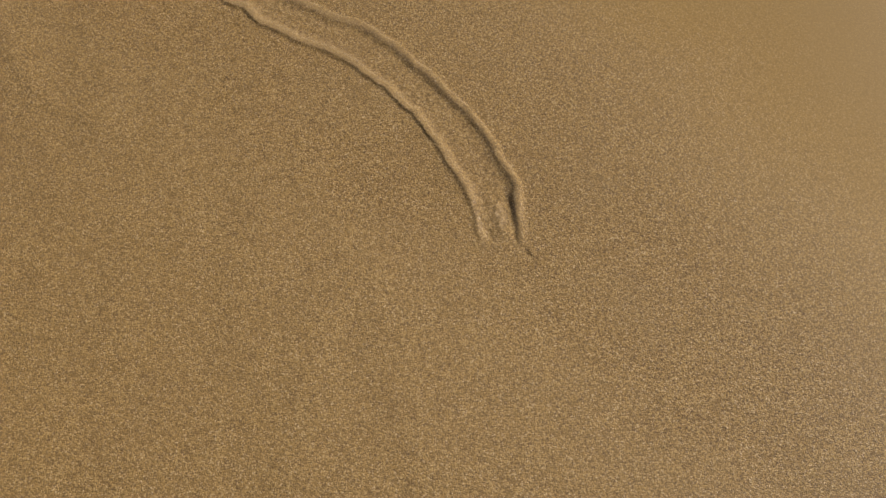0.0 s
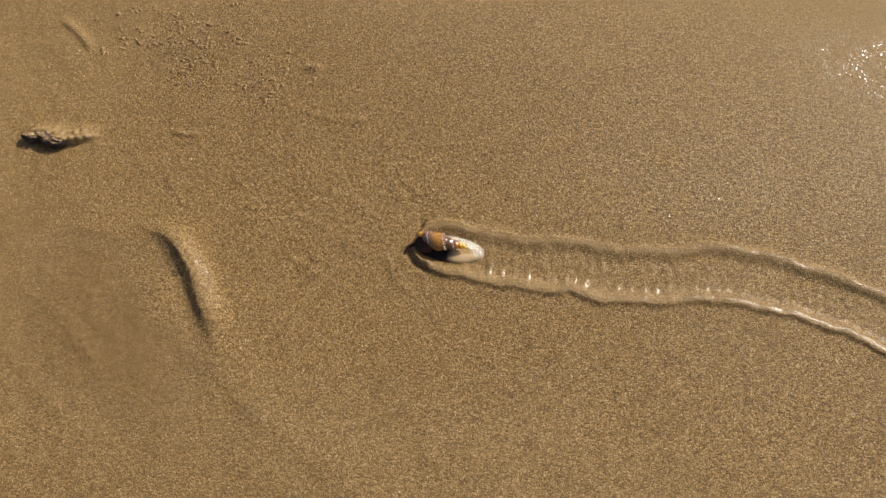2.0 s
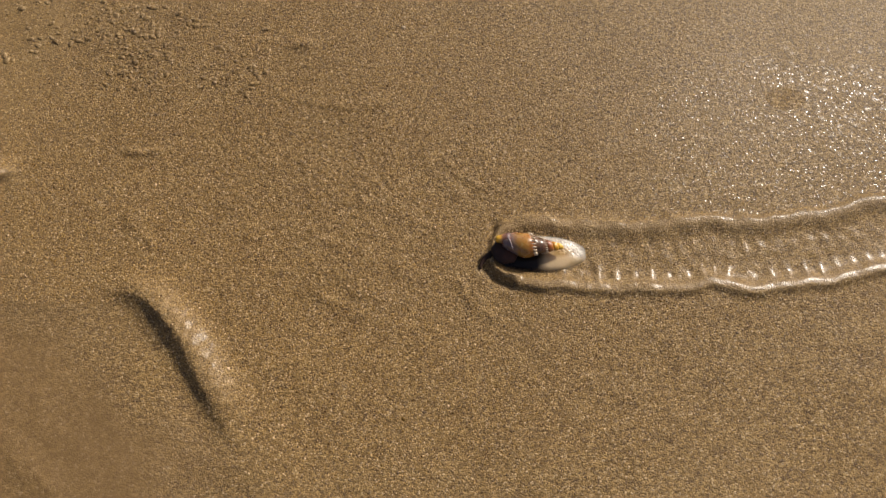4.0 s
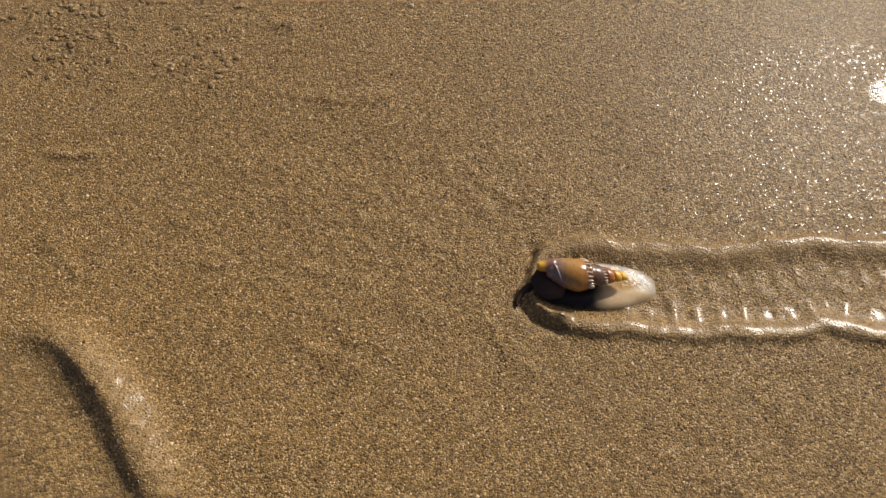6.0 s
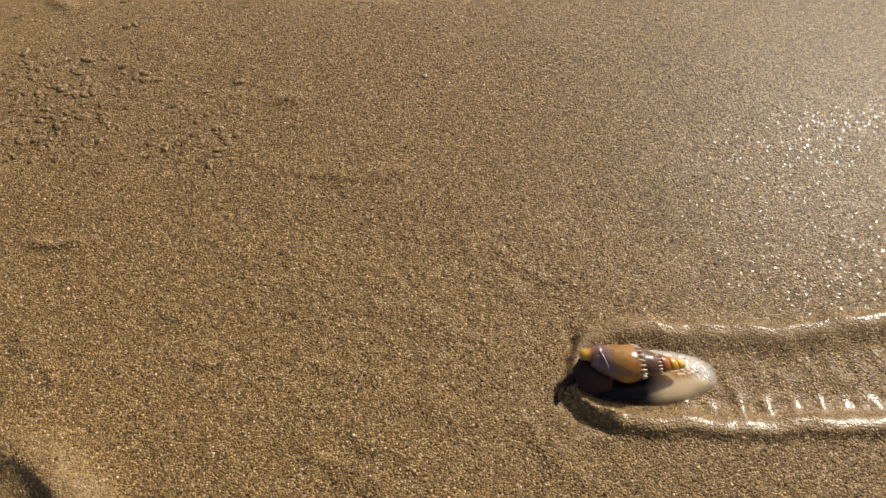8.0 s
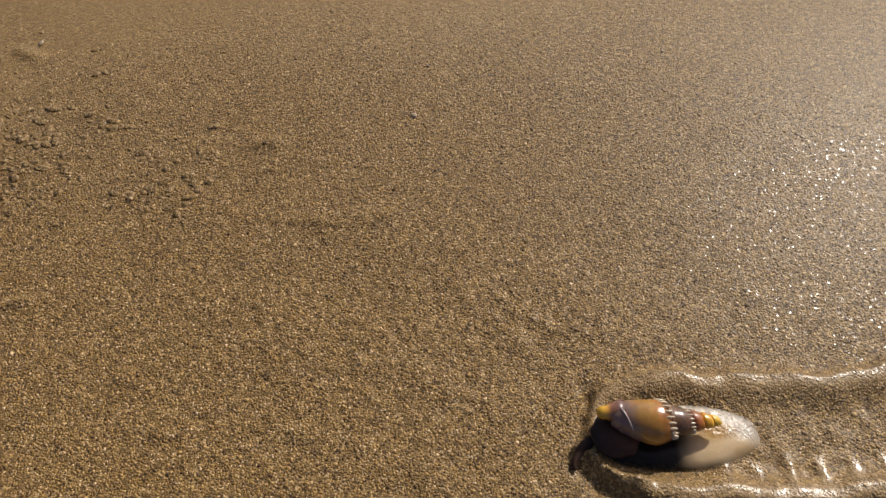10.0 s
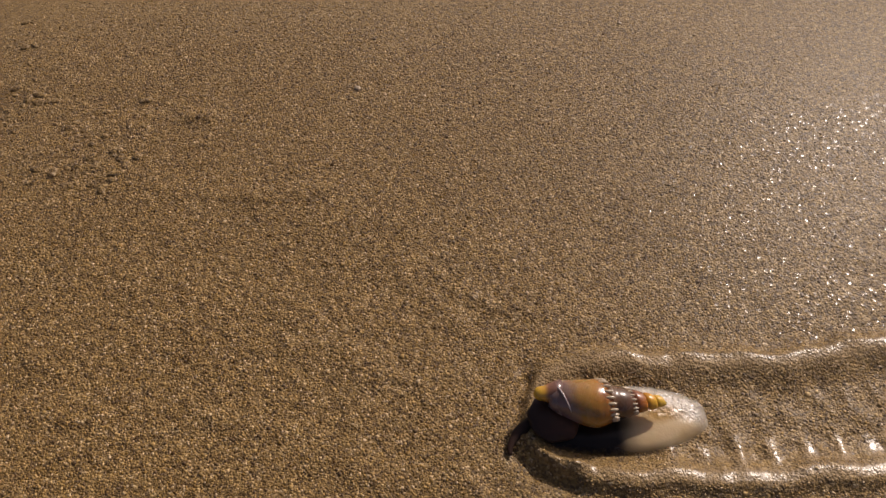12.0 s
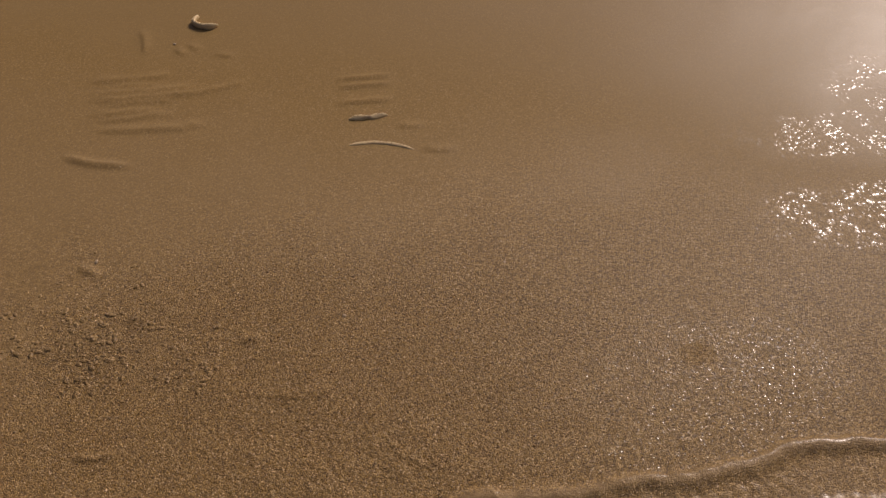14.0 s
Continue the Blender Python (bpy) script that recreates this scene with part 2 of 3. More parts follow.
def beside(points, x, y, step=0.0015):
    """For places x, y: how far along the curve, how far to its left, the curve's third number there, and its length."""
    c = spline(points, step)
    tangent = np.gradient(c[:, :2], axis=0)
    tangent /= np.linalg.norm(tangent, axis=1)[:, None]
    run = np.r_[0, np.cumsum(np.hypot(*np.diff(c[:, :2], axis=0).T))]
    along, left, third = np.empty(len(x)), np.empty(len(x)), np.empty(len(x))
    for i in range(0, len(x), 20000):
        s = slice(i, i + 20000)
        dx, dy = x[s, None] - c[None, :, 0], y[s, None] - c[None, :, 1]
        k = (dx * dx + dy * dy).argmin(1)
        r = np.arange(len(k))
        dx, dy, t = dx[r, k], dy[r, k], tangent[k]
        along[s] = run[k] + dx * t[:, 0] + dy * t[:, 1]
        left[s] = t[:, 0] * dy - t[:, 1] * dx
        third[s] = c[k, 2] if c.shape[1] > 2 else 0
    return along, left, third, run[-1]


def bell(d, width):
    return np.exp(-(d / width) ** 2)


def ease(v, a, b):
    s = np.clip((v - a) / (b - a), 0, 1)
    return s * s * (3 - 2 * s)


def lumps(x, y, size, seed):
    """Smooth uneven ground, about -1 to 1, in lumps of this size."""
    rng = np.random.RandomState(seed)
    z = np.zeros(len(x))
    for _ in range(40):
        a, k, ph = rng.uniform(0, 2 * np.pi), rng.uniform(0.6, 1.5) * 2 * np.pi / size, rng.uniform(0, 2 * np.pi)
        z += np.sin(k * (np.cos(a) * x + np.sin(a) * y) + ph)
    return z / 7.5


def box(x, y, x0, x1, y0, y1):
    return np.nonzero((x > x0) & (x < x1) & (y > y0) & (y < y1))[0]


def ridge(z, x, y, points, height, left_width, right_width, fade=0.02, rough=0.0, flat=0.0):
    """Raises a ridge along a curve, with a slope of its own on either side."""
    p = np.array(points)
    m = 5 * max(left_width, right_width) + fade
    k = box(x, y, p[:, 0].min() - m, p[:, 0].max() + m, p[:, 1].min() - m, p[:, 1].max() + m)
    along, left, _, length = beside(points, x[k], y[k])
    ends = ease(along, -fade * 0.3, fade) * ease(length - along, -fade * 0.3, fade)
    h = height * ends * (1 + rough * lumps(x[k], y[k], 0.006, 5))
    z[k] += h * np.where(left > 0, bell(np.maximum(left - flat, 0), left_width), bell(left, right_width))


def pocks(along, left, half):
    """The row of small dents along the furrow's near side, one a creep: 0 to 1."""
    tooth = np.maximum(0, np.sin(2 * np.pi * along / 0.0076 + 0.5 * np.sin(along * 85))) ** 0.9
    second = 0.30 * tooth * bell(left - 0.0045, 0.0024) * ease(along, 0.05, 0.08) * (1 - ease(along, 0.14, 0.18))      # fainter marks on the other side
    return second + tooth * bell(left + half - 0.0066, 0.0029 + 0.0004 * np.sin(along * 530)) * (0.8 + 0.2 * np.sin(along * 330)) * ease(along, 0.016, 0.032) * (1 - 0.8 * ease(along, 0.13, 0.20))


MOUND = [(-0.1630, -0.0240), (-0.1470, -0.0285), (-0.1300, -0.0450), (-0.1155, -0.0655), (-0.0995, -0.0880)]


def sand_height(x, y):
    z = 0.00027 * lumps(x, y, 0.06, 1) + 0.00013 * lumps(x, y, 0.019, 2) + 0.0012 * lumps(x, y, 0.4, 3)
    z += 0.00006 * lumps(x, y, 0.0085, 12) + 0.00017 * lumps(x, y, 0.0046, 19) * bell(np.hypot(x + 0.06, 1.3 * (y - 0.04)), 0.10)
    z *= (1 - 0.8 * ease(0.42 * x + 0.9 * y, -0.01, 0.12)) / (1 + (np.hypot(x, y) / 3) ** 2)
    z *= 1 - 0.93 * bell((x - 0.152) / 0.04, 1.0) * bell((y - 0.080) / 0.028, 1.0)
    # furrow with its two banks
    k = box(x, y, -0.05, 0.43, -0.12, 0.06)
    along, left, half, length = beside(FURROW, x[k], y[k])
    half = half + 0.0006 * np.sin(along * 190) + 0.0004 * np.sin(along * 410 + 1)
    over = np.where(along < 0, np.hypot(1.7 * np.minimum(along, 0), left), np.abs(left))      # round its blind end
    d = over - half
    tail = 1 - ease(along, length - 0.030, length + 0.010)
    bank = np.where(d > 0.0008, bell(d - 0.0008, np.where(left > 0, 0.0022, 0.0020 - 0.0005 * ease(along, 0.15, 0.3))), bell(np.minimum(d + 0.0010, 0), np.where(left > 0, 0.0046 - 0.0012 * ease(along, 0.14, 0.24), 0.0036))) * np.where(left > 0, 0.0017 + 0.0002 * ease(along, 0.14, 0.24), 0.0017) * (1 + 0.10 * lumps(x[k], y[k], 0.014, 4)) * (1 + 0.5 * bell(along - 0.012, 0.014))
    floor = -0.0008 * ease(-d, -0.0005, 0.008)
    start = ease(along, 0.016, 0.032)
    comb = 0.00007 * np.sin(2 * np.pi * (along + 0.35 * left) / 0.0076 + 0.8 * np.sin(along * 60)) * ease(-d, 0.001, 0.004) * start
    pock = 0.00062 * pocks(along, left, half)
    uneven = 0.00012 * lumps(x[k], y[k], 0.007, 9) * ease(-d, 0.0015, 0.006)
    z[k] += (bank + floor + comb + pock + uneven) * tail
    # hollow before the shell, the thin rim pressed up beside it, and the trench outside that rim
    ridge(z, x, y, [(0.0074, 0.0105), (0.0058, 0.0050), (0.0030, -0.0010), (0.0004, -0.0060)], -0.0018, 0.0016, 0.0018, 0.005, 0.2)
    ridge(z, x, y, [(0.0014, -0.0062), (0.0038, -0.0098), (0.0068, -0.0132), (0.0108, -0.0158), (0.0180, -0.0172)], 0.0013, 0.0011, 0.0013, 0.004, 0.3)
    ridge(z, x, y, [(-0.0015, -0.0085), (0.0014, -0.0130), (0.0050, -0.0168), (0.0100, -0.0195), (0.0170, -0.0214)], -0.0010, 0.0015, 0.0019, 0.006, 0.25)
    # where it began: a low pad, a narrow groove and short scratches
    ridge(z, x, y, [(0.3410, -0.0400), (0.3551, -0.0483), (0.3710, -0.0602)], 0.0011, 0.0055, 0.0050, 0.012, 0.5)
    ridge(z, x, y, [(0.3428, -0.0248), (0.3619, -0.0406), (0.3750, -0.0546), (0.3838, -0.0624)], -0.0009, 0.0014, 0.0032, 0.012)
    for scratch in ([(0.3814, -0.0560), (0.3864, -0.0595), (0.3919, -0.0625)], [(0.3348, -0.0474), (0.3453, -0.0557), (0.3556, -0.0639)], [(0.3537, -0.0611), (0.3590, -0.0634), (0.3638, -0.0650)]):
        ridge(z, x, y, scratch, -0.0010, 0.0016, 0.0030, 0.006, 0.4)
    # ploughed lip before the shell
    z[k] += 0.0005 * bell(x[k] - 0.0022, 0.0025) * bell(y[k] + 0.001, 0.009)
    # streaks fanning from the furrow's start
    for dx, dy, h in ((0.0, 0.0, -0.0002), (0.014, 0.012, 0.00022), (-0.012, -0.020, -0.00016), (-0.034, -0.020, 0.00016)):
        ridge(z, x, y, [(0.3874 + dx, -0.0658 + dy), (0.4123 + dx, -0.0868 + dy), (0.4427 + dx, -0.1108 + dy)], h, 0.006, 0.005, 0.03, 0.5)
    # crescent mound, steep away from the sea, steepest at its head
    ridge(z, x, y, MOUND, 0.0042, 0.0088, 0.0046, 0.034, 0.05, 0.0016)
    ridge(z, x, y, [(-0.1630, -0.0240), (-0.1480, -0.0280), (-0.1345, -0.0400), (-0.1225, -0.0555)], 0.0012, 0.0060, 0.0018, 0.014, 0.08, 0.001)
    ridge(z, x, y, [(-0.1610, -0.0300), (-0.1480, -0.0405), (-0.1340, -0.0545), (-0.1200, -0.0710), (-0.1060, -0.0910)], -0.0006, 0.003, 0.009, 0.02)
    # sand heaped behind the driftwood and the pebble
    ridge(z, x, y, [(-0.268, 0.0250), (-0.250, 0.0262), (-0.236, 0.0262), (-0.218, 0.0340)], 0.0060, 0.0075, 0.0012, 0.012, 0.22, 0.0018)
    ridge(z, x, y, [(-0.0935, -0.2050), (-0.087, -0.2085), (-0.081, -0.2130)], 0.0026, 0.0055, 0.0025, 0.006)
    ridge(z, x, y, [(-0.164, -0.0300), (-0.151, -0.0405), (-0.137, -0.0545), (-0.123, -0.0710), (-0.109, -0.0910)], -0.0004, 0.004, 0.007, 0.02)
    # edge of the last wash
    ridge(z, x, y, [(-0.100, -0.092), (-0.075, -0.118), (-0.045, -0.134), (-0.012, -0.150), (0.030, -0.164), (0.090, -0.160), (0.130, -0.148)], 0.0006, 0.010, 0.005, 0.04)
    ridge(z, x, y, [(-0.030, -0.190), (0.010, -0.205), (0.060, -0.200)], 0.0007, 0.006, 0.003, 0.03)
    for i in range(4):
        ridge(z, x, y, [(-0.045 + 0.004 * i, -0.228 - 0.008 * i), (-0.02 + 0.004 * i, -0.236 - 0.008 * i), (0.004, -0.232 - 0.0095 * i)], 0.0006 - 0.0001 * i, 0.0026, 0.0020, 0.016, 0.6)
    for i, (h, slip) in enumerate(((0.0004, 0.0), (0.0002, -0.006), (0.00035, 0.004), (0.0002, -0.003), (0.0003, 0.005))):
        ridge(z, x, y, [(-0.250 + 4 * slip, -0.066 - 0.018 * i + slip), (-0.222, -0.078 - 0.018 * i), (-0.185 - 2 * slip, -0.098 - 0.017 * i - slip), (-0.16, -0.125 - 0.015 * i)], h, 0.006, 0.004, 0.04, 0.3)
    ridge(z, x, y, [(-0.172, 0.047), (-0.160, 0.0445), (-0.146, 0.047)], 0.0009, 0.002, 0.0016, 0.008)
    # faint arcs left by the backwash
    rng = np.random.RandomState(33)
    for i in range(16):
        cx, cy, a = rng.uniform(-0.17, 0.02), rng.uniform(-0.06, 0.12), rng.uniform(-0.9, 0.1)
        arc = [(cx + f * math.cos(a) - f * f * 9 * math.sin(a), cy + f * math.sin(a) + f * f * 9 * math.cos(a)) for f in (-0.02, -0.007, 0.007, 0.02)]
        ridge(z, x, y, arc, rng.uniform(0.0003, 0.0006), 0.0038, 0.0024, 0.016, 0.5)
    # crumbled patch
    ridge(z, x, y, [(-0.096, 0.107), (-0.088, 0.106), (-0.081, 0.107)], 0.0012, 0.0035, 0.003, 0.005)
    ridge(z, x, y, [(-0.275, 0.118), (-0.258, 0.108), (-0.243, 0.096)], 0.0014, 0.004, 0.002, 0.01)
    # combed marks farther up
    rng = np.random.RandomState(21)
    for a in (0.3330, 0.3260, 0.3180, 0.3115, 0.3050, 0.2960, 0.2900, 0.2800):
        x0, x1, b = -0.262 + rng.uniform(0, 0.018), -0.198 + rng.uniform(-0.020, 0.022), a + rng.uniform(-0.004, 0.004)
        wave = [(FAR_X + x0 + (x1 - x0) * f, a + (b - a) * f + rng.uniform(-0.0011, 0.0011)) for f in (0, 0.25, 0.5, 0.75, 1)]
        ridge(z, x, y, wave, rng.uniform(0.0008, 0.0017), rng.uniform(0.003, 0.0055), 0.0020, rng.uniform(0.008, 0.022), 0.15)
    for mark in ([(-0.199, 0.372), (-0.192, 0.366), (-0.187, 0.363)], [(-0.208, 0.366), (-0.201, 0.361), (-0.195, 0.358)], [(-0.176, 0.358), (-0.168, 0.355), (-0.160, 0.354)], [(-0.205, 0.312), (-0.180, 0.315), (-0.150, 0.323)], [(-0.236, 0.392), (-0.231, 0.378), (-0.228, 0.362)], [(-0.190, 0.284), (-0.182, 0.281), (-0.174, 0.280)], [(-0.046, 0.2690), (-0.036, 0.2680), (-0.026, 0.2685)], [(-0.030, 0.2450), (-0.018, 0.2435), (-0.006, 0.2440)]):
        ridge(z, x, y, [(FAR_X + a, b) for a, b in mark], 0.0009, 0.0040, 0.0020, 0.008, 0.12)
    ridge(z, x, y, [(FAR_X - 0.264, 0.257), (FAR_X - 0.245, 0.249), (FAR_X - 0.218, 0.244)], 0.0018, 0.003, 0.002, 0.012)
    ridge(z, x, y, [(-0.1925, 0.1638), (-0.1851, 0.1595), (-0.1782, 0.1572)], 0.0016, 0.003, 0.0018, 0.006, 0.4)
    for a in (0.2960, 0.3130, 0.3220):
        ridge(z, x, y, [(FAR_X - 0.086, a - 0.001), (FAR_X - 0.066, a), (FAR_X - 0.047, a + 0.001)], 0.0014, 0.0028, 0.0018, 0.010)
    return z


FAR_X = 0.043


def lines(fine0, fine1, step, mid0, mid1, step2):
    """Grid lines: fine within one stretch, coarser round it, and ever wider out to the horizon."""
    out = list(np.arange(fine0, fine1 + step / 2, step))
    for edge, end, way in ((fine0, mid0, -1), (fine1, mid1, 1)):
        at, gap = edge, step
        while abs(at) < 3000:
            gap = min(gap * 1.15, step2) if (mid0 < at < mid1) else gap * 1.35
            at += way * gap
            out.append(at)
    return np.sort(np.array(out))


def finer(at, a, b):
    """Halves the gaps between grid lines from a to b."""
    mid = (at[1:] + at[:-1]) / 2
    return np.sort(np.r_[at, mid[(mid > a) & (mid < b)]])


def beach():
    gx, gy = finer(lines(-0.30, 0.42, 0.001, -0.45, 0.75, 0.0025), -0.006, 0.106), finer(lines(-0.13, 0.13, 0.001, -0.42, 0.50, 0.002), -0.028, 0.018)
    x, y = [v.ravel() for v in np.meshgrid(gx, gy)]
    z = sand_height(x, y)
    nx, ny = len(gx), len(gy)
    me = bpy.data.meshes.new("ground")
    me.vertices.add(nx * ny)
    me.vertices.foreach_set("co", np.stack([x, y, z], 1).astype(np.float32).ravel())
    a = (np.arange(ny - 1)[:, None] * nx + np.arange(nx - 1)[None]).ravel()
    quads = np.stack([a, a + 1, a + nx + 1, a + nx], 1)
    me.loops.add(quads.size)
    me.loops.foreach_set("vertex_index", quads.ravel().astype(np.int32))
    me.polygons.add(len(quads))
    me.polygons.foreach_set("loop_start", (np.arange(len(quads)) * 4).astype(np.int32))
    me.polygons.foreach_set("use_smooth", np.ones(len(quads), bool))
    me.update(calc_edges=True)
    k = box(x, y, -0.05, 0.43, -0.12, 0.06)
    along, left, half, length = beside(FURROW, x[k], y[k])
    d = np.where(along < 0, np.hypot(1.7 * np.minimum(along, 0), left), np.abs(left)) - half
    slick_lit = np.zeros(len(x))
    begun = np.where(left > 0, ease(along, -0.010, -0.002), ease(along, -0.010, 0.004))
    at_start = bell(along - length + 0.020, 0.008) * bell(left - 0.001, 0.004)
    slick_lit[k] = at_start + (1 - 0.35 * ease(along, 0.19, 0.26)) * (1 + 0.4 * bell(along - 0.012, 0.025) * (left > 0)) * (0.16 + 0.88 * np.maximum(bell(d + 0.0008, 0.0023), 0.25 * bell(left + half - 0.0052, 0.0020) * ease(along, 0.016, 0.032)) + 2.0 * pocks(along, left, half)) * (1 - ease(d, 0.0, 0.004)) * (1 - ease(along, length - 0.02, length + 0.02)) * begun
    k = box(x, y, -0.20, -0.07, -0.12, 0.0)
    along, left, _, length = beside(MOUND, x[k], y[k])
    # sunlit flank of the mound, lightened through the sand's colour
    slick_lit[k] = 0.9 * bell(left - 0.006, 0.0060) * ease(along, 0.0, 0.03) * ease(length - along, 0.0, 0.03) * (1 + 0.3 * lumps(x[k], y[k], 0.008, 16))
    slick_lit += 1.1 * bell((x + 0.236) / 0.0165, 1.0) * bell((y - 0.0305) / 0.0040, 1.0)      # the wet cap on the driftwood
    edge = [(-0.215, 0.020), (-0.185, -0.010), (-0.158, -0.030), (-0.134, -0.052), (-0.108, -0.086), (-0.075, -0.118), (-0.045, -0.134), (-0.012, -0.150), (0.030, -0.164), (0.090, -0.160), (0.150, -0.150)]
    k = box(x, y, -0.6, 0.25, -0.6, 0.06)
    along, left, _, length = beside(edge, x[k], y[k], 0.003)
    wash = np.zeros(len(x))
    wash[k] = ease(-left + 0.012 * lumps(x[k], y[k], 0.05, 14), -0.008, 0.045) * (1 - 0.6 * ease(-left, 0.05, 0.13)) * ease(along + 0.02 * lumps(x[k], y[k], 0.07, 15), -0.05, 0.12) * ease(length - along, 0.0, 0.08) * (1 - 0.85 * ease(-y[k], 0.10, 0.16))
    me.attributes.new("wash", "FLOAT", "POINT").data.foreach_set("value", wash.astype(np.float32))
    me.attributes.new("slick_lit", "FLOAT", "POINT").data.foreach_set("value", slick_lit.astype(np.float32))
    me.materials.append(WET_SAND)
    return tagged(new("ground", me), "wet golden-brown beach sand with a shell's winding furrow", "sand", kind="structure")


ground = beach()


# ---- the shell in the furrow ----
def glossy(name, stops, along=(-0.018, 0.018), rough=0.25, coat=0.6, grain=900.0, mottle=0.35, crown=0.0, **more):
    """Shell-like matter, its colour running along its own length, with mottling and fine growth lines."""
    n = Nodes(name)
    run = n.span(axis(n, 0), along[0], along[1])
    run = n.sum(run, n.sum(n.sum(n.noise(170.0, 3.0, 0.6), 0.5, "SUBTRACT"), mottle, "MULTIPLY"))
    run = n.sum(run, n.sum(axis(n, 2), crown, "MULTIPLY"))
    colour = n.ramp(run, stops)
    colour = n.mix(colour, (0.05, 0.03, 0.025), n.span(n.noise(420.0, 4.0, 0.65), 0.5, 0.85, 0.0, 0.6))
    wave = n.node("ShaderNodeTexWave", bands_direction="X")
    n.put(wave.inputs["Vector"], n.place)
    n.put(wave.inputs["Scale"], grain)
    n.put(wave.inputs["Distortion"], 2.5)
    n.set(Base_Color=colour, Roughness=n.span(n.noise(300.0), 0.3, 0.7, rough * 0.7, rough * 1.3), Coat_Weight=coat, Coat_Roughness=0.08,
          Normal=n.bump(wave.outputs["Fac"], 0.10, 0.00008, n.bump(n.noise(420.0, 3.0), 0.3, 0.0002)), **more)
    return n.material


BODY_SHELL = glossy("orange_shell", [(0.0, (0.21, 0.145, 0.155)), (0.16, (0.25, 0.155, 0.12)), (0.30, (0.36, 0.190, 0.052)), (0.62, (0.42, 0.205, 0.040)), (0.85, (0.35, 0.135, 0.022)), (1.0, (0.24, 0.09, 0.025))], (-0.0120, 0.004), crown=30.0, mottle=0.45, coat=0.45, Subsurface_Weight=0.25, Subsurface_Scale=0.002)
DARK_SHELL = glossy("dark_shell", [(0.0, (0.17, 0.090, 0.045)), (0.5, (0.105, 0.055, 0.032)), (1.0, (0.20, 0.075, 0.025))], (-0.002, 0.009), coat=0.35)
RUST_SHELL = glossy("rust_shell", [(0.0, (0.12, 0.05, 0.03)), (0.5, (0.30, 0.085, 0.02)), (1.0, (0.50, 0.19, 0.02))], (0.004, 0.0105))
TIP_SHELL = glossy("amber_shell", [(0.0, (0.58, 0.24, 0.02)), (0.25, (0.74, 0.40, 0.03)), (0.75, (0.78, 0.50, 0.07)), (1.0, (0.8, 0.68, 0.45))], (0.0086, 0.0158), mottle=0.2)
BEAD_SHELL = glossy("cream_shell", [(0.0, (0.44, 0.32, 0.20)), (1.0, (0.60, 0.48, 0.33))])
# yellow of the snail's siphon, running back into its brown flesh
SIPHON_END = glossy("yellow_siphon_end", [(0.0, (0.74, 0.43, 0.04)), (0.32, (0.66, 0.34, 0.05)), (0.52, (0.34, 0.15, 0.08)), (1.0, (0.16, 0.085, 0.075))], (-0.0168, -0.0105), mottle=0.12)
RIM_SHELL = glossy("pale_lip", [(0.0, (0.42, 0.34, 0.33)), (1.0, (0.52, 0.43, 0.38))])
# skin of the snail's siphon
SIPHON = glossy("dark_wet_siphon", [(0.0, (0.060, 0.030, 0.020)), (1.0, (0.018, 0.013, 0.012))], (-0.026, -0.017), rough=0.6, coat=0.03, Specular_IOR_Level=0.15)
# the snail's flesh; the near-black low front is shadow put into its colour
SHADED_FLESH = glossy("shaded_wet_flesh", [(0.0, (0.030, 0.018, 0.016)), (0.40, (0.055, 0.028, 0.022)), (0.75, (0.13, 0.055, 0.032)), (1.0, (0.16, 0.07, 0.035))], (-0.0240, -0.0060), rough=0.5, coat=0.08, crown=130.0, Specular_IOR_Level=0.2)

X_OF_WHORL = ([-2.2, -1, -0.5, 0, 1, 2, 3, 4, 5.2], [-0.0200, -0.0080, -0.0030, 0.0, 0.0058, 0.0086, 0.0110, 0.0130, 0.0155])
RADIUS = ([-0.0134, -0.0120, -0.0100, -0.0078, -0.0053, -0.0030, -0.0012, 0.0004, 0.0014, 0.0034, 0.0058, 0.0086, 0.0110, 0.0135, 0.0155],
          [0.0024, 0.0033, 0.0042, 0.0049, 0.0054, 0.0056, 0.0053, 0.0046, 0.0037, 0.0035, 0.0028, 0.0021, 0.0016, 0.0009, 0.0001])
FRONT = -0.0134


def suture(k, phi):
    """Where along the axis the k-th seam of the coil runs at this turn, from under the shell over its far side to its near side."""
    return np.interp(k + phi / (2 * np.pi) - 0.5, *X_OF_WHORL)


def drift(x):
    """How far the coil's middle leaves its axis towards the front."""
    return 0.0017 * ease(-x, 0.003, 0.0134)


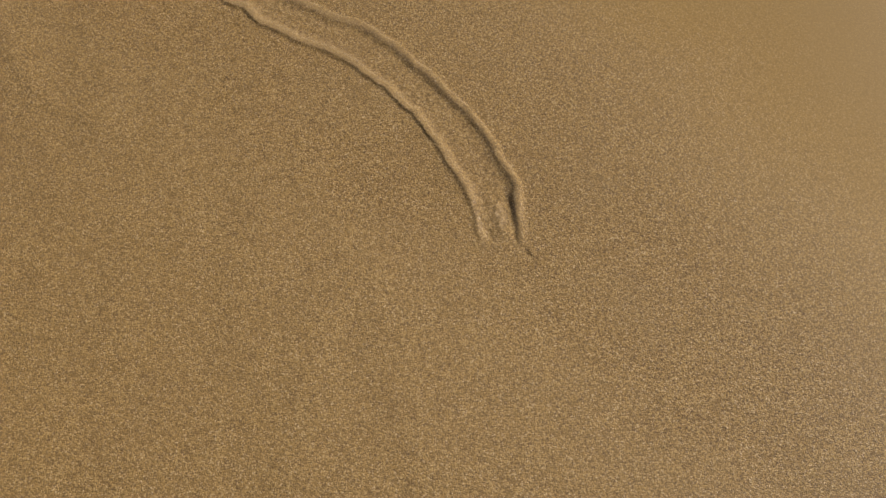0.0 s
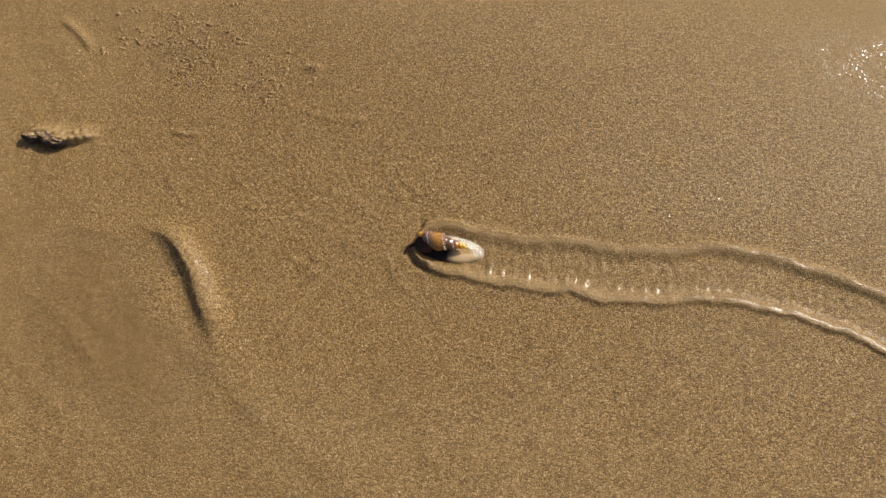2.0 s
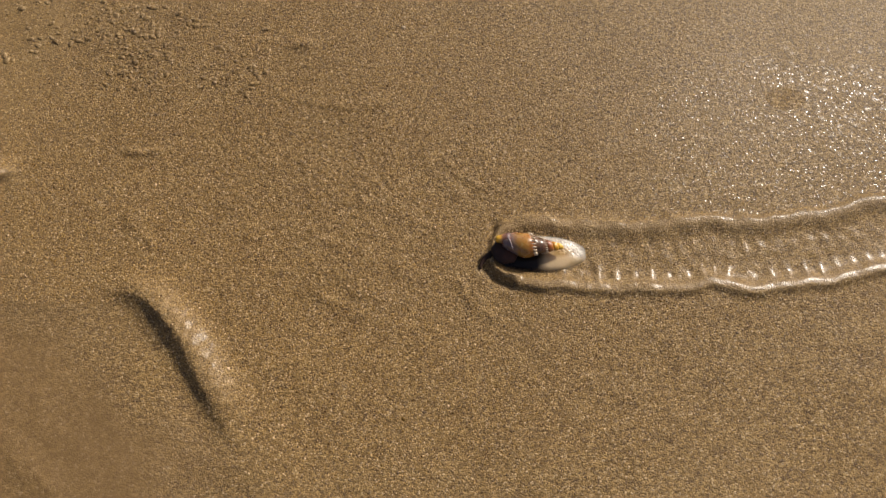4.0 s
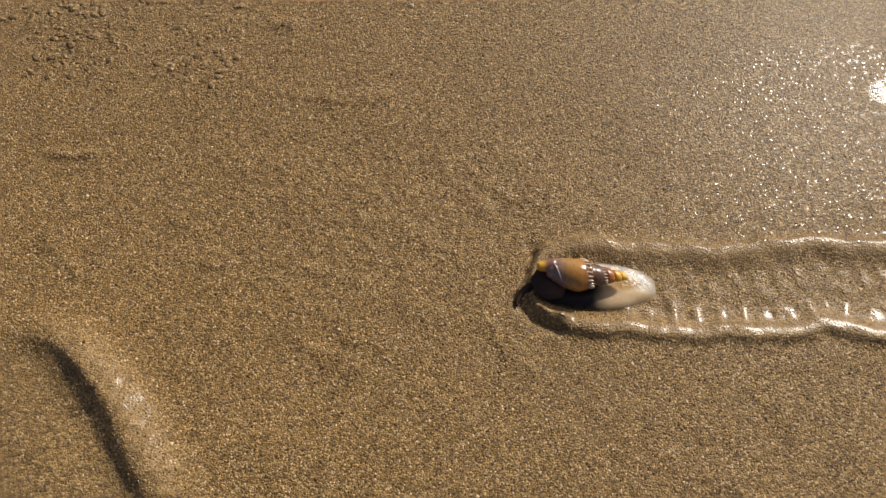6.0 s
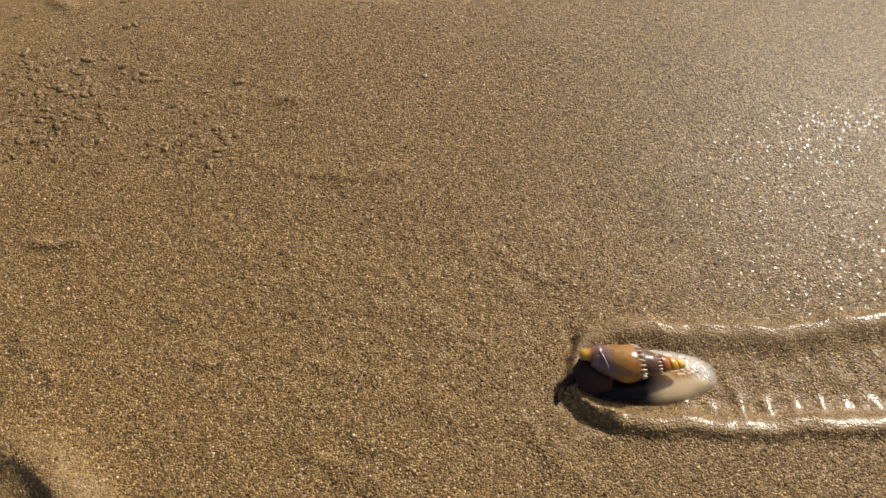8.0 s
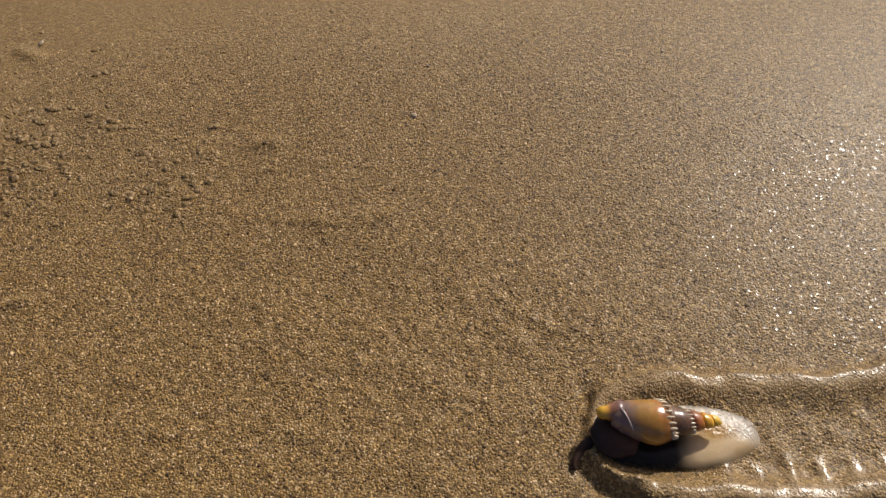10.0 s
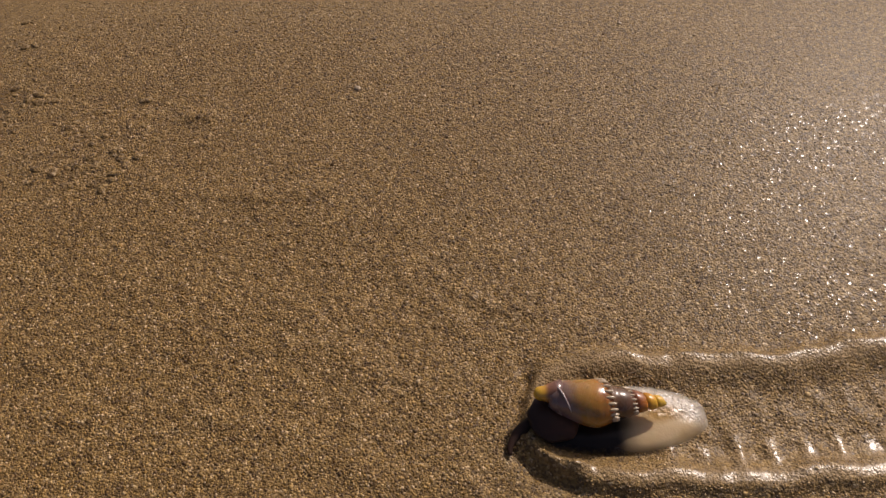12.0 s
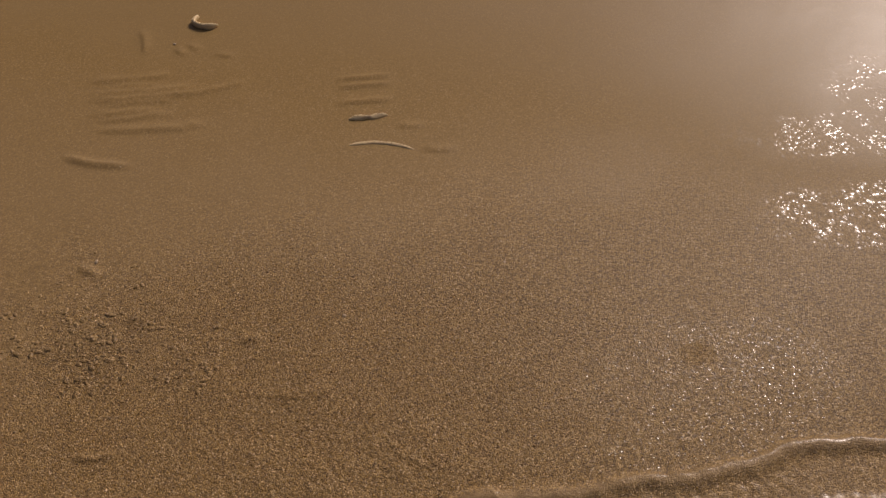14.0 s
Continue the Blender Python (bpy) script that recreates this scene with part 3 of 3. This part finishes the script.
def whorl(k, rings=14, around=56):
    """One turn of the coil, from its seam with the larger turn before it to its seam with the next."""
    bm = bmesh.new()
    grid = []
    for i in range(rings + 1):
        s = i / rings
        row = []
        for j in range(around):
            phi = 2 * np.pi * j / around
            x0, x1 = (suture(k - 1, phi) if k > 0 else FRONT), suture(k, phi)
            x = x0 + (x1 - x0) * s
            r = np.interp(x, *RADIUS)
            if k > 0:
                r *= 1 + 0.07 * math.sin(math.pi * s) - 0.13 * math.exp(-((s / 0.16) ** 2))
            r *= 1 - 0.10 * math.exp(-(((1 - s) / 0.05) ** 2))
            if k <= 1:
                r += 0.00022 * max(0, math.cos(20 * phi)) * math.exp(-(((s - 0.94) / 0.06) ** 2))
            row.append(bm.verts.new((x, r * math.sin(phi) + drift(x), -r * math.cos(phi) * 0.93)))
        grid.append(row)
    for a, b in zip(grid, grid[1:]):
        for j in range(around):
            bm.faces.new((a[j], a[(j + 1) % around], b[(j + 1) % around], b[j]))
    for ring, flip in ((grid[0], True), (grid[-1], False)):
        bm.faces.new(ring[::-1] if not flip else ring)
    bmesh.ops.recalc_face_normals(bm, faces=bm.faces)
    return bm


def beads(k, count, size):
    """The row of knobs along a seam."""
    bm = bmesh.new()
    for j in range(count):
        phi = 2 * np.pi * (j + 0.5) / count
        x = suture(k, phi) - 0.0006
        r = np.interp(x, *RADIUS) * 0.975
        m = Matrix.Translation((x, r * math.sin(phi), -r * math.cos(phi) * 0.93)) @ Matrix.Rotation(phi, 4, "X") @ Matrix.Diagonal((size * 2.1, size * 0.58, size * 0.8, 1))
        bmesh.ops.create_icosphere(bm, subdivisions=2, radius=1, matrix=m)
    return bm


def lathe(profile, around=24):
    """A round body along x from pairs of place and radius."""
    bm = bmesh.new()
    rows = [[bm.verts.new((x, r * math.cos(2 * math.pi * j / around), r * math.sin(2 * math.pi * j / around))) for j in range(around)] for x, r in profile]
    for a, b in zip(rows, rows[1:]):
        for j in range(around):
            bm.faces.new((a[j], a[(j + 1) % around], b[(j + 1) % around], b[j]))
    bm.faces.new(rows[0][::-1]), bm.faces.new(rows[-1])
    bmesh.ops.recalc_face_normals(bm, faces=bm.faces)
    return bm


def tube(rows, around=14):
    """A round, bent body through rows of x, y, z and radius."""
    c = spline(rows, 0.0005)
    bm, rings = bmesh.new(), []
    way = np.gradient(c[:, :3], axis=0)
    for p, w in zip(c.tolist(), way.tolist()):
        w = Vector(w).normalized()
        side = w.cross(Vector((0, 0, 1))).normalized()
        up = side.cross(w)
        rings.append([bm.verts.new(Vector(p[:3]) + p[3] * (side * math.cos(2 * math.pi * j / around) + up * math.sin(2 * math.pi * j / around))) for j in range(around)])
    for a, b in zip(rings, rings[1:]):
        for j in range(around):
            bm.faces.new((a[j], a[(j + 1) % around], b[(j + 1) % around], b[j]))
    bm.faces.new(rings[0][::-1]), bm.faces.new(rings[-1])
    bmesh.ops.recalc_face_normals(bm, faces=bm.faces)
    return bm


def lip_rim():
    """The raised edge that runs over the front of the largest turn, from its far side to its near side."""
    rows = []
    for f in np.linspace(0, 1, 9):
        phi, x = math.pi * (0.62 + 0.72 * f), -0.0132 + 0.0042 * f
        r = np.interp(x, *RADIUS) + 0.00005
        rows.append((x, r * math.sin(phi) + drift(x), -r * math.cos(phi) * 0.93, 0.00025 * math.sin(math.pi * (0.08 + 0.84 * f)) ** 0.6))
    return tube(rows, 10)


def seashell(m):
    shell = tagged(new("seashell"), "glossy orange-brown spiral seashell with beaded seams, lying in its furrow", "seashell")
    body = part("body_whorl", whorl(0, 26), BODY_SHELL, shell, "orange-brown body turn with a purplish lip")
    part("bead_row", beads(0, 22, 0.00068), BEAD_SHELL, body, "row of cream beads")
    spire = part("spire", whorl(1), DARK_SHELL, shell, "dark grey-brown turn of the spire")
    part("bead_row", beads(1, 18, 0.00046), BEAD_SHELL, spire, "row of cream beads")
    part("spire", whorl(2, 10), RUST_SHELL, shell, "dark red-brown turn of the spire")
    tip = part("apex", whorl(3, 8), TIP_SHELL, shell, "amber-yellow pointed tip")
    part("apex_point", whorl(4, 8), TIP_SHELL, tip)
    # soft front of the snail, not shell
    lip = part("siphon_end", lathe([(-0.0168, 0.0004), (-0.0166, 0.0010), (-0.0160, 0.0015), (-0.0152, 0.0017), (-0.0145, 0.0017), (-0.0136, 0.0022), (-0.0122, 0.0027), (-0.0105, 0.0033)]), SIPHON_END, shell, "yellow rounded end of the snail's siphon, brown flesh behind it")
    lip.location = (0, 0.0026, 0.0004)
    part("lip_rim", lip_rim(), RIM_SHELL, body, "thin pale rim of the shell's lip")
    # the living snail's siphon, built as a short curled tube
    part("siphon", tube([(-0.0165, -0.0016, -0.0060, 0.0017), (-0.0198, -0.0036, -0.0062, 0.0014), (-0.0217, -0.0058, -0.0063, 0.0010), (-0.0226, -0.0078, -0.0064, 0.0007), (-0.0225, -0.0093, -0.0065, 0.0004)]), SIPHON, shell, "short dark wet siphon of the snail, curling from the shell's front")
    # made wide so that its dark colour fills the shadow before the shell
    fold = bmesh.new()
    bmesh.ops.create_icosphere(fold, subdivisions=4, radius=1)
    for v in fold.verts:
        f = 1 + 0.12 * noise.noise(v.co * 1.6)
        v.co = Vector((v.co.x * 0.0062 * f - 0.0118, v.co.y * 0.0060 * f - 0.0014, v.co.z * 0.0026 * f - 0.0040))
    part("fold", fold, SHADED_FLESH, shell, "reddish-brown wet fold of the snail's flesh under the shell's front")
    shell.matrix_world = m
    return shell


seashell(pose(0.0228, -0.0042, 0.0068, 3, 1.5, -0.5))


def milky_foot():
    """The snail's low milky foot that the shell lies on."""
    n = Nodes("foot_skin")
    murk = n.noise(120.0, 3.0, 0.5)
    x, y = axis(n, 0), axis(n, 1)
    colour = n.mix((0.54, 0.385, 0.205), (0.62, 0.465, 0.280), n.span(murk, 0.3, 0.7))
    colour = n.mix(colour, (0.56, 0.52, 0.46), n.span(n.sum(y, n.sum(x, 0.30, "MULTIPLY")), 0.0005, 0.0060, 0.0, 0.85))
    # front: darker foot plus the shell's shadow, both painted into the colour
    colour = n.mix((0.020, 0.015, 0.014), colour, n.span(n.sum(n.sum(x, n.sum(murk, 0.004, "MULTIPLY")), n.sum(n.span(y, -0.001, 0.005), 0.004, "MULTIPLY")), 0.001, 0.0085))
    tinge = pool(n, x, y, 0.0112, 0.0002, 0.0046, 0.0024, 0.5, n.sum(n.sum(murk, 0.5, "SUBTRACT"), 0.12, "MULTIPLY"))      # amber beside the tip
    colour = n.mix(colour, (0.36, 0.20, 0.035), n.sum(tinge, 0.8, "MULTIPLY"))
    crinkled = n.span(n.sum(y, n.sum(x, 0.26, "MULTIPLY")), 0.0008, 0.0044, 0.12, 1.0)      # smooth below, wrinkled along its top and tail
    wrinkles = n.bump(n.noise(300.0, 3.0, 0.55), crinkled, 0.0017)
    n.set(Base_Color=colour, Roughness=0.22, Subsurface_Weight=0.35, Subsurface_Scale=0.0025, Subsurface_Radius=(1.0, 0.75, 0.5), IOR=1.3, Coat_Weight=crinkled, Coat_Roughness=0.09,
          Normal=wrinkles, Coat_Normal=wrinkles)
    rim = n.node("ShaderNodeVectorMath", operation="MULTIPLY")
    n.put(rim.inputs[0], n.place)
    rim.inputs[1].default_value = (1 / 0.0228, 1 / 0.0085, 0)
    far = n.node("ShaderNodeVectorMath", operation="LENGTH")
    n.put(far.inputs[0], rim.outputs[0])
    n.set(Alpha=n.span(far.outputs["Value"], 0.78, 1.10, 0.98, 0.12))
    bm = bmesh.new()
    around, rings = 84, 14
    rows = []
    for i in range(1, rings + 1):
        s, row = i / rings, []
        for j in range(around):
            a = 2 * math.pi * j / around
            wob = 1 + 0.035 * math.sin(3 * a + 0.6) + 0.025 * math.sin(5 * a + 2.0)
            ca, sa = math.cos(a), math.sin(a)
            px = 0.0226 * math.copysign(abs(ca) ** (0.66 if ca > 0 else 0.95), ca) * s * wob
            py = (0.0078 + (0.0014 if sa < 0 else 0) + (0.0024 * (1 - ca) if sa > 0 else 0)) * math.copysign(abs(sa) ** (0.58 if ca > 0 or sa < 0 else 0.8), sa) * s * wob
            pz = 0.0030 * (1 - s**3) ** 0.7 - 0.0012 * s**6 + (0.0018 * sa * (1 - ca) * s * (1.2 - s**4) if sa > 0 else 0)
            row.append(bm.verts.new((px, py, pz)))
        rows.append(row)
    top = bm.verts.new((0, 0, 0.0031))
    for j in range(around):
        bm.faces.new((top, rows[0][j], rows[0][(j + 1) % around]))
        for a, b in zip(rows, rows[1:]):
            bm.faces.new((a[j], b[j], b[(j + 1) % around], a[(j + 1) % around]))
    bm.faces.new([rows[-1][j] for j in range(around)][::-1])
    film = part("snail_foot", bm, n.material)
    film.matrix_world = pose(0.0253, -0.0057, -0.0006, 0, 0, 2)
    return tagged(film, "pale milky wet foot of the snail, spread on the sand under the shell", "slime")


milky_foot()


# ---- what lies on the sand ----
def crusted(name, sand_top, bare, least=0.40):
    """A bare surface with wet sand caked on what faces up."""
    n = Nodes(name)
    tint, dome = sand_grains(n, 0.0009)
    sand = n.ramp(tint, [(0.0, (0.15, 0.085, 0.03)), (0.5, sand_top), (1.0, (0.6, 0.46, 0.28))])
    up = axis(n, 2, n.node("ShaderNodeNewGeometry").outputs["Normal"])
    cover = n.span(n.sum(up, n.sum(n.noise(260.0, 3.0, 0.6), 0.5, "MULTIPLY")), least, least + 0.35)
    stone = n.mix(bare, (0.55, 0.46, 0.34), n.span(n.noise(330.0, 3.0, 0.7), 0.62, 0.75, 0.0, 0.6))
    n.set(Base_Color=n.mix(stone, sand, cover), Roughness=n.span(cover, 0, 1, 0.4, 0.55), Coat_Weight=0.08, Coat_Roughness=0.2, Specular_IOR_Level=0.3, Normal=n.bump(dome, 0.6, 0.0004))
    return n.material


DARK_CRUST = crusted("sand_crusted_dark", (0.36, 0.24, 0.11), (0.040, 0.026, 0.030), 0.92)
PALE_CRUST = crusted("sand_crusted_pale", (0.38, 0.235, 0.085), (0.36, 0.235, 0.105))


PALE_SHELL = crusted("pale_sanded_shell", (0.58, 0.43, 0.22), (0.66, 0.50, 0.27), 1.05)


def lump(points, width, height, knobs, seed, around=18):
    """A rough rod along a curve, flattened, with knobs: pairs of x, y along its middle."""
    c = spline([(*p, 0) for p in points], 0.001)
    t = np.gradient(c[:, :2], axis=0)
    t /= np.linalg.norm(t, axis=1)[:, None]
    bm, rows, n = bmesh.new(), [], len(c)
    for i in range(n):
        s = i / (n - 1)
        taper = max(0.04, (1 - (2 * s - 1) ** 4) ** 0.6)
        row = []
        for j in range(around):
            a = 2 * math.pi * j / around
            side, up = math.cos(a), math.sin(a)
            f = noise.fractal(Vector((c[i, 0] * 160 + seed, c[i, 1] * 160 + side * 0.9, up * 0.9)), 0.8, 2.0, 3)
            w, h = width * taper * (1 + knobs * f), height * taper * (1 + knobs * f)
            row.append(bm.verts.new((c[i, 0] - t[i, 1] * side * w, c[i, 1] + t[i, 0] * side * w, up * h)))
        rows.append(row)
    for a, b in zip(rows, rows[1:]):
        for j in range(around):
            bm.faces.new((a[j], a[(j + 1) % around], b[(j + 1) % around], b[j]))
    bm.faces.new(rows[0][::-1]), bm.faces.new(rows[-1])
    bmesh.ops.recalc_face_normals(bm, faces=bm.faces)
    return bm


def debris(name, bm, material, place, label, category):
    ob = part(name, bm, material)
    ob.location = place
    return tagged(ob, label, category)


debris("driftwood", lump([(-0.0235, 0.0014), (-0.0150, 0.0002), (-0.0080, 0.0016), (-0.0010, -0.0006), (0.0085, 0.0008)], 0.0030, 0.0042, 0.55, 3.0, 24), DARK_CRUST, (-0.2445, 0.0244, 0.0014),
       "dark jagged driftwood edge under caked wet sand", "driftwood")
debris("pebble", lump([(-0.006, 0.002), (0.0, 0.0), (0.006, -0.003)], 0.0050, 0.0034, 0.22, 9.0, 26), PALE_CRUST, (-0.0870, -0.2090, 0.0004), "small pale pebble half sunk in sand", "pebble")
debris("twig", lump([(-0.0135, -0.0005), (0.0, 0.0005), (0.0135, 0.0015)], 0.0021, 0.0023, 0.5, 17.0, 14), PALE_SHELL, (FAR_X - 0.0645, 0.2785, 0.0000), "short sand-caked twig lying on wet sand", "twig")
debris("twig", lump([(-0.023, 0.0020), (-0.008, 0.0034), (0.008, 0.0004), (0.021, -0.0055)], 0.0015, 0.0011, 0.3, 23.0, 12), PALE_SHELL, (FAR_X - 0.0555, 0.2505, -0.0001), "thin pale twig half buried in wet sand", "twig")
debris("shell_fragment", lump([(-0.0070, 0.0120), (-0.0100, 0.0045), (-0.0045, -0.0014), (0.0035, -0.0032), (0.0092, -0.0008)], 0.0017, 0.0030, 0.22, 31.0, 14), PALE_SHELL, (FAR_X - 0.1860, 0.3930, 0.0016), "curved pale shell fragment lying on the sand", "shell fragment")


def chip(place, size, seed, label="tiny white shell chip on the wet sand"):
    rng = random.Random(seed)
    bm = bmesh.new()
    bmesh.ops.create_icosphere(bm, subdivisions=2, radius=1)
    for v in bm.verts:
        f = 1 + 0.25 * noise.noise(v.co * 1.7 + Vector((seed, 0, 0)))
        v.co = Vector((v.co.x * size * f, v.co.y * size * 0.7 * f, v.co.z * size * 0.35 * f))
    ob = part("shell_chip", bm, BEAD_SHELL)
    ob.matrix_world = pose(*place, rng.uniform(-15, 15), rng.uniform(-15, 15), rng.uniform(0, 180))
    return tagged(ob, label, "shell chip", "shell chips on the sand")


for i, (px, py, size) in enumerate(((-0.0380, 0.1170, 0.0014), (FAR_X + 0.0121, 0.147, 0.0009), (FAR_X - 0.0066, 0.1845, 0.0009), (FAR_X - 0.2250, 0.1665, 0.0014), (FAR_X - 0.2076, 0.3721, 0.0014), (FAR_X - 0.2247, 0.2441, 0.0012))):
    chip((px, py, 0.0006), size, i + 1)


# ---- the crumbled patch: clods that a burrowing worm or crab threw up, too many to count ----
def crumbs_on_sand():
    rng = np.random.RandomState(11)
    bm = bmesh.new()
    for cx, cy, spread, count in ((-0.180, 0.110, 0.017, 150), (-0.115, 0.085, 0.008, 40), (-0.236, 0.098, 0.006, 18), (-0.144, 0.096, 0.024, 70), (-0.204, 0.128, 0.026, 70), (-0.172, 0.084, 0.008, 30)):
        px, py = cx + rng.normal(size=count) * spread * 1.2, cy + rng.normal(size=count) * spread * 0.7
        base = sand_height(px, py)
        for i in range(count):
            r = 0.0006 + 0.0010 * rng.uniform() ** 3
            m = Matrix.Translation((px[i], py[i], base[i] + 0.02 * r)) @ Matrix.Rotation(rng.uniform(0, 6.28), 4, "Z") @ Matrix.Diagonal((r * rng.uniform(1.1, 1.9), r, r * rng.uniform(0.35, 0.55), 1))
            made = bmesh.ops.create_icosphere(bm, subdivisions=2, radius=1)["verts"]
            for v in made:
                v.co = m @ (v.co * (1 + 0.35 * noise.noise(v.co * 1.9 + Vector((i, cx * 90, 0)))))
    return tagged(part("sand_crumbs", bm, WET_SAND), "small crumbled clods of wet brown sand", "sand crumbs", kind="stuff")


crumbs_on_sand()


# ---- loose grains on the sand round the shell: too many and too small to count ----
def grains_on_sand():
    rng = np.random.RandomState(4)
    step = 0.00064
    gx, gy = np.meshgrid(np.arange(-0.28, 0.20, step), np.arange(-0.11, 0.19, step))
    x, y = (gx + rng.uniform(-0.5, 0.5, gx.shape) * step).ravel(), (gy + rng.uniform(-0.5, 0.5, gy.shape) * step).ravel()
    reach = np.hypot((x + 0.05) / 0.235, (y - 0.035) / 0.160)
    keep = rng.uniform(size=len(x)) < (1 - ease(reach, 0.55, 1.08)) * (1 - 0.9 * ease(0.42 * x + 0.9 * y, 0.06, 0.19))
    keep &= np.hypot((x - 0.0248) / 0.0225, (y + 0.0052) / 0.0085) > 1
    keep &= np.hypot((x + 0.236) / 0.024, (y - 0.030) / 0.009) > 1
    keep &= (y > -0.030) | (y + 0.052 > -1.25 * (x + 0.134))
    x, y = x[keep], y[keep]
    keep = rng.uniform(size=len(x)) > 0.6 * bell(x + 0.185, 0.05) * bell(y - 0.105, 0.035)
    x, y = x[keep], y[keep]
    along, left, _, length = beside(MOUND, x, y)
    keep = rng.uniform(size=len(x)) > np.maximum(0.8 * bell(x - 0.130, 0.05) * bell(y - 0.055, 0.03), 0.75 * bell(x - 0.098, 0.03) * bell(y - 0.026, 0.013))
    x, y, along, left = x[keep], y[keep], along[keep], left[keep]
    keep = rng.uniform(size=len(x)) > 0.9 * bell(np.minimum(left - 0.002, 0), 0.010) * bell(np.maximum(left - 0.002, 0), 0.004) * ease(along, -0.01, 0.01)
    x, y = x[keep], y[keep]
    along, left, half, length = beside(FURROW, x, y)
    d = np.where(along < 0, np.hypot(1.7 * np.minimum(along, 0), left), np.abs(left)) - half
    pressed = np.maximum(bell(d + 0.0006, 0.0030), 0.9 * bell(left + half - 0.0052, 0.0022) * ease(along, 0.022, 0.045))
    inside = ease(-d, 0.0, 0.004) * (along > 0.01)
    keep = rng.uniform(size=len(x)) > np.maximum(0.9 * pressed, 0.45 * inside)
    x, y, pressed = x[keep], y[keep], pressed[keep]
    z, n = sand_height(x, y), len(x)
    q = rng.normal(size=(n, 4))
    q /= np.linalg.norm(q, axis=1)[:, None]
    w, i, j, k = q.T
    turn = np.stack([1 - 2 * (j * j + k * k), 2 * (i * j - w * k), 2 * (i * k + w * j), 2 * (i * j + w * k), 1 - 2 * (i * i + k * k), 2 * (j * k - w * i),
                     2 * (i * k - w * j), 2 * (j * k + w * i), 1 - 2 * (i * i + j * j)], 1).reshape(n, 3, 3)
    six = np.array([(1, 0, 0), (-1, 0, 0), (0, 1, 0), (0, -1, 0), (0, 0, 1), (0, 0, -1)], float)
    size = 0.00037 * rng.lognormal(0, 0.25, (n, 1, 1)) * rng.uniform(0.7, 1.2, (n, 1, 3)) * (1 - 0.4 * pressed)[:, None, None]
    co = np.einsum("nij,nvj->nvi", turn, six[None] * size) * (1, 1, 0.55) + np.stack([x, y, z - 0.00003], 1)[:, None]
    eight = np.array([(0, 2, 4), (2, 1, 4), (1, 3, 4), (3, 0, 4), (2, 0, 5), (1, 2, 5), (3, 1, 5), (0, 3, 5)])
    faces = (np.arange(n)[:, None, None] * 6 + eight[None]).reshape(-1, 3)
    me = bpy.data.meshes.new("sand_grains")
    me.vertices.add(n * 6)
    me.vertices.foreach_set("co", co.astype(np.float32).ravel())
    me.loops.add(faces.size)
    me.loops.foreach_set("vertex_index", faces.ravel().astype(np.int32))
    me.polygons.add(len(faces))
    me.polygons.foreach_set("loop_start", (np.arange(len(faces)) * 3).astype(np.int32))
    me.update(calc_edges=True)
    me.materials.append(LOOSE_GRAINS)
    return tagged(new("sand_grains", me), "loose wet brown, amber and white grains on the beach", "sand grains", kind="stuff")


grains_on_sand()
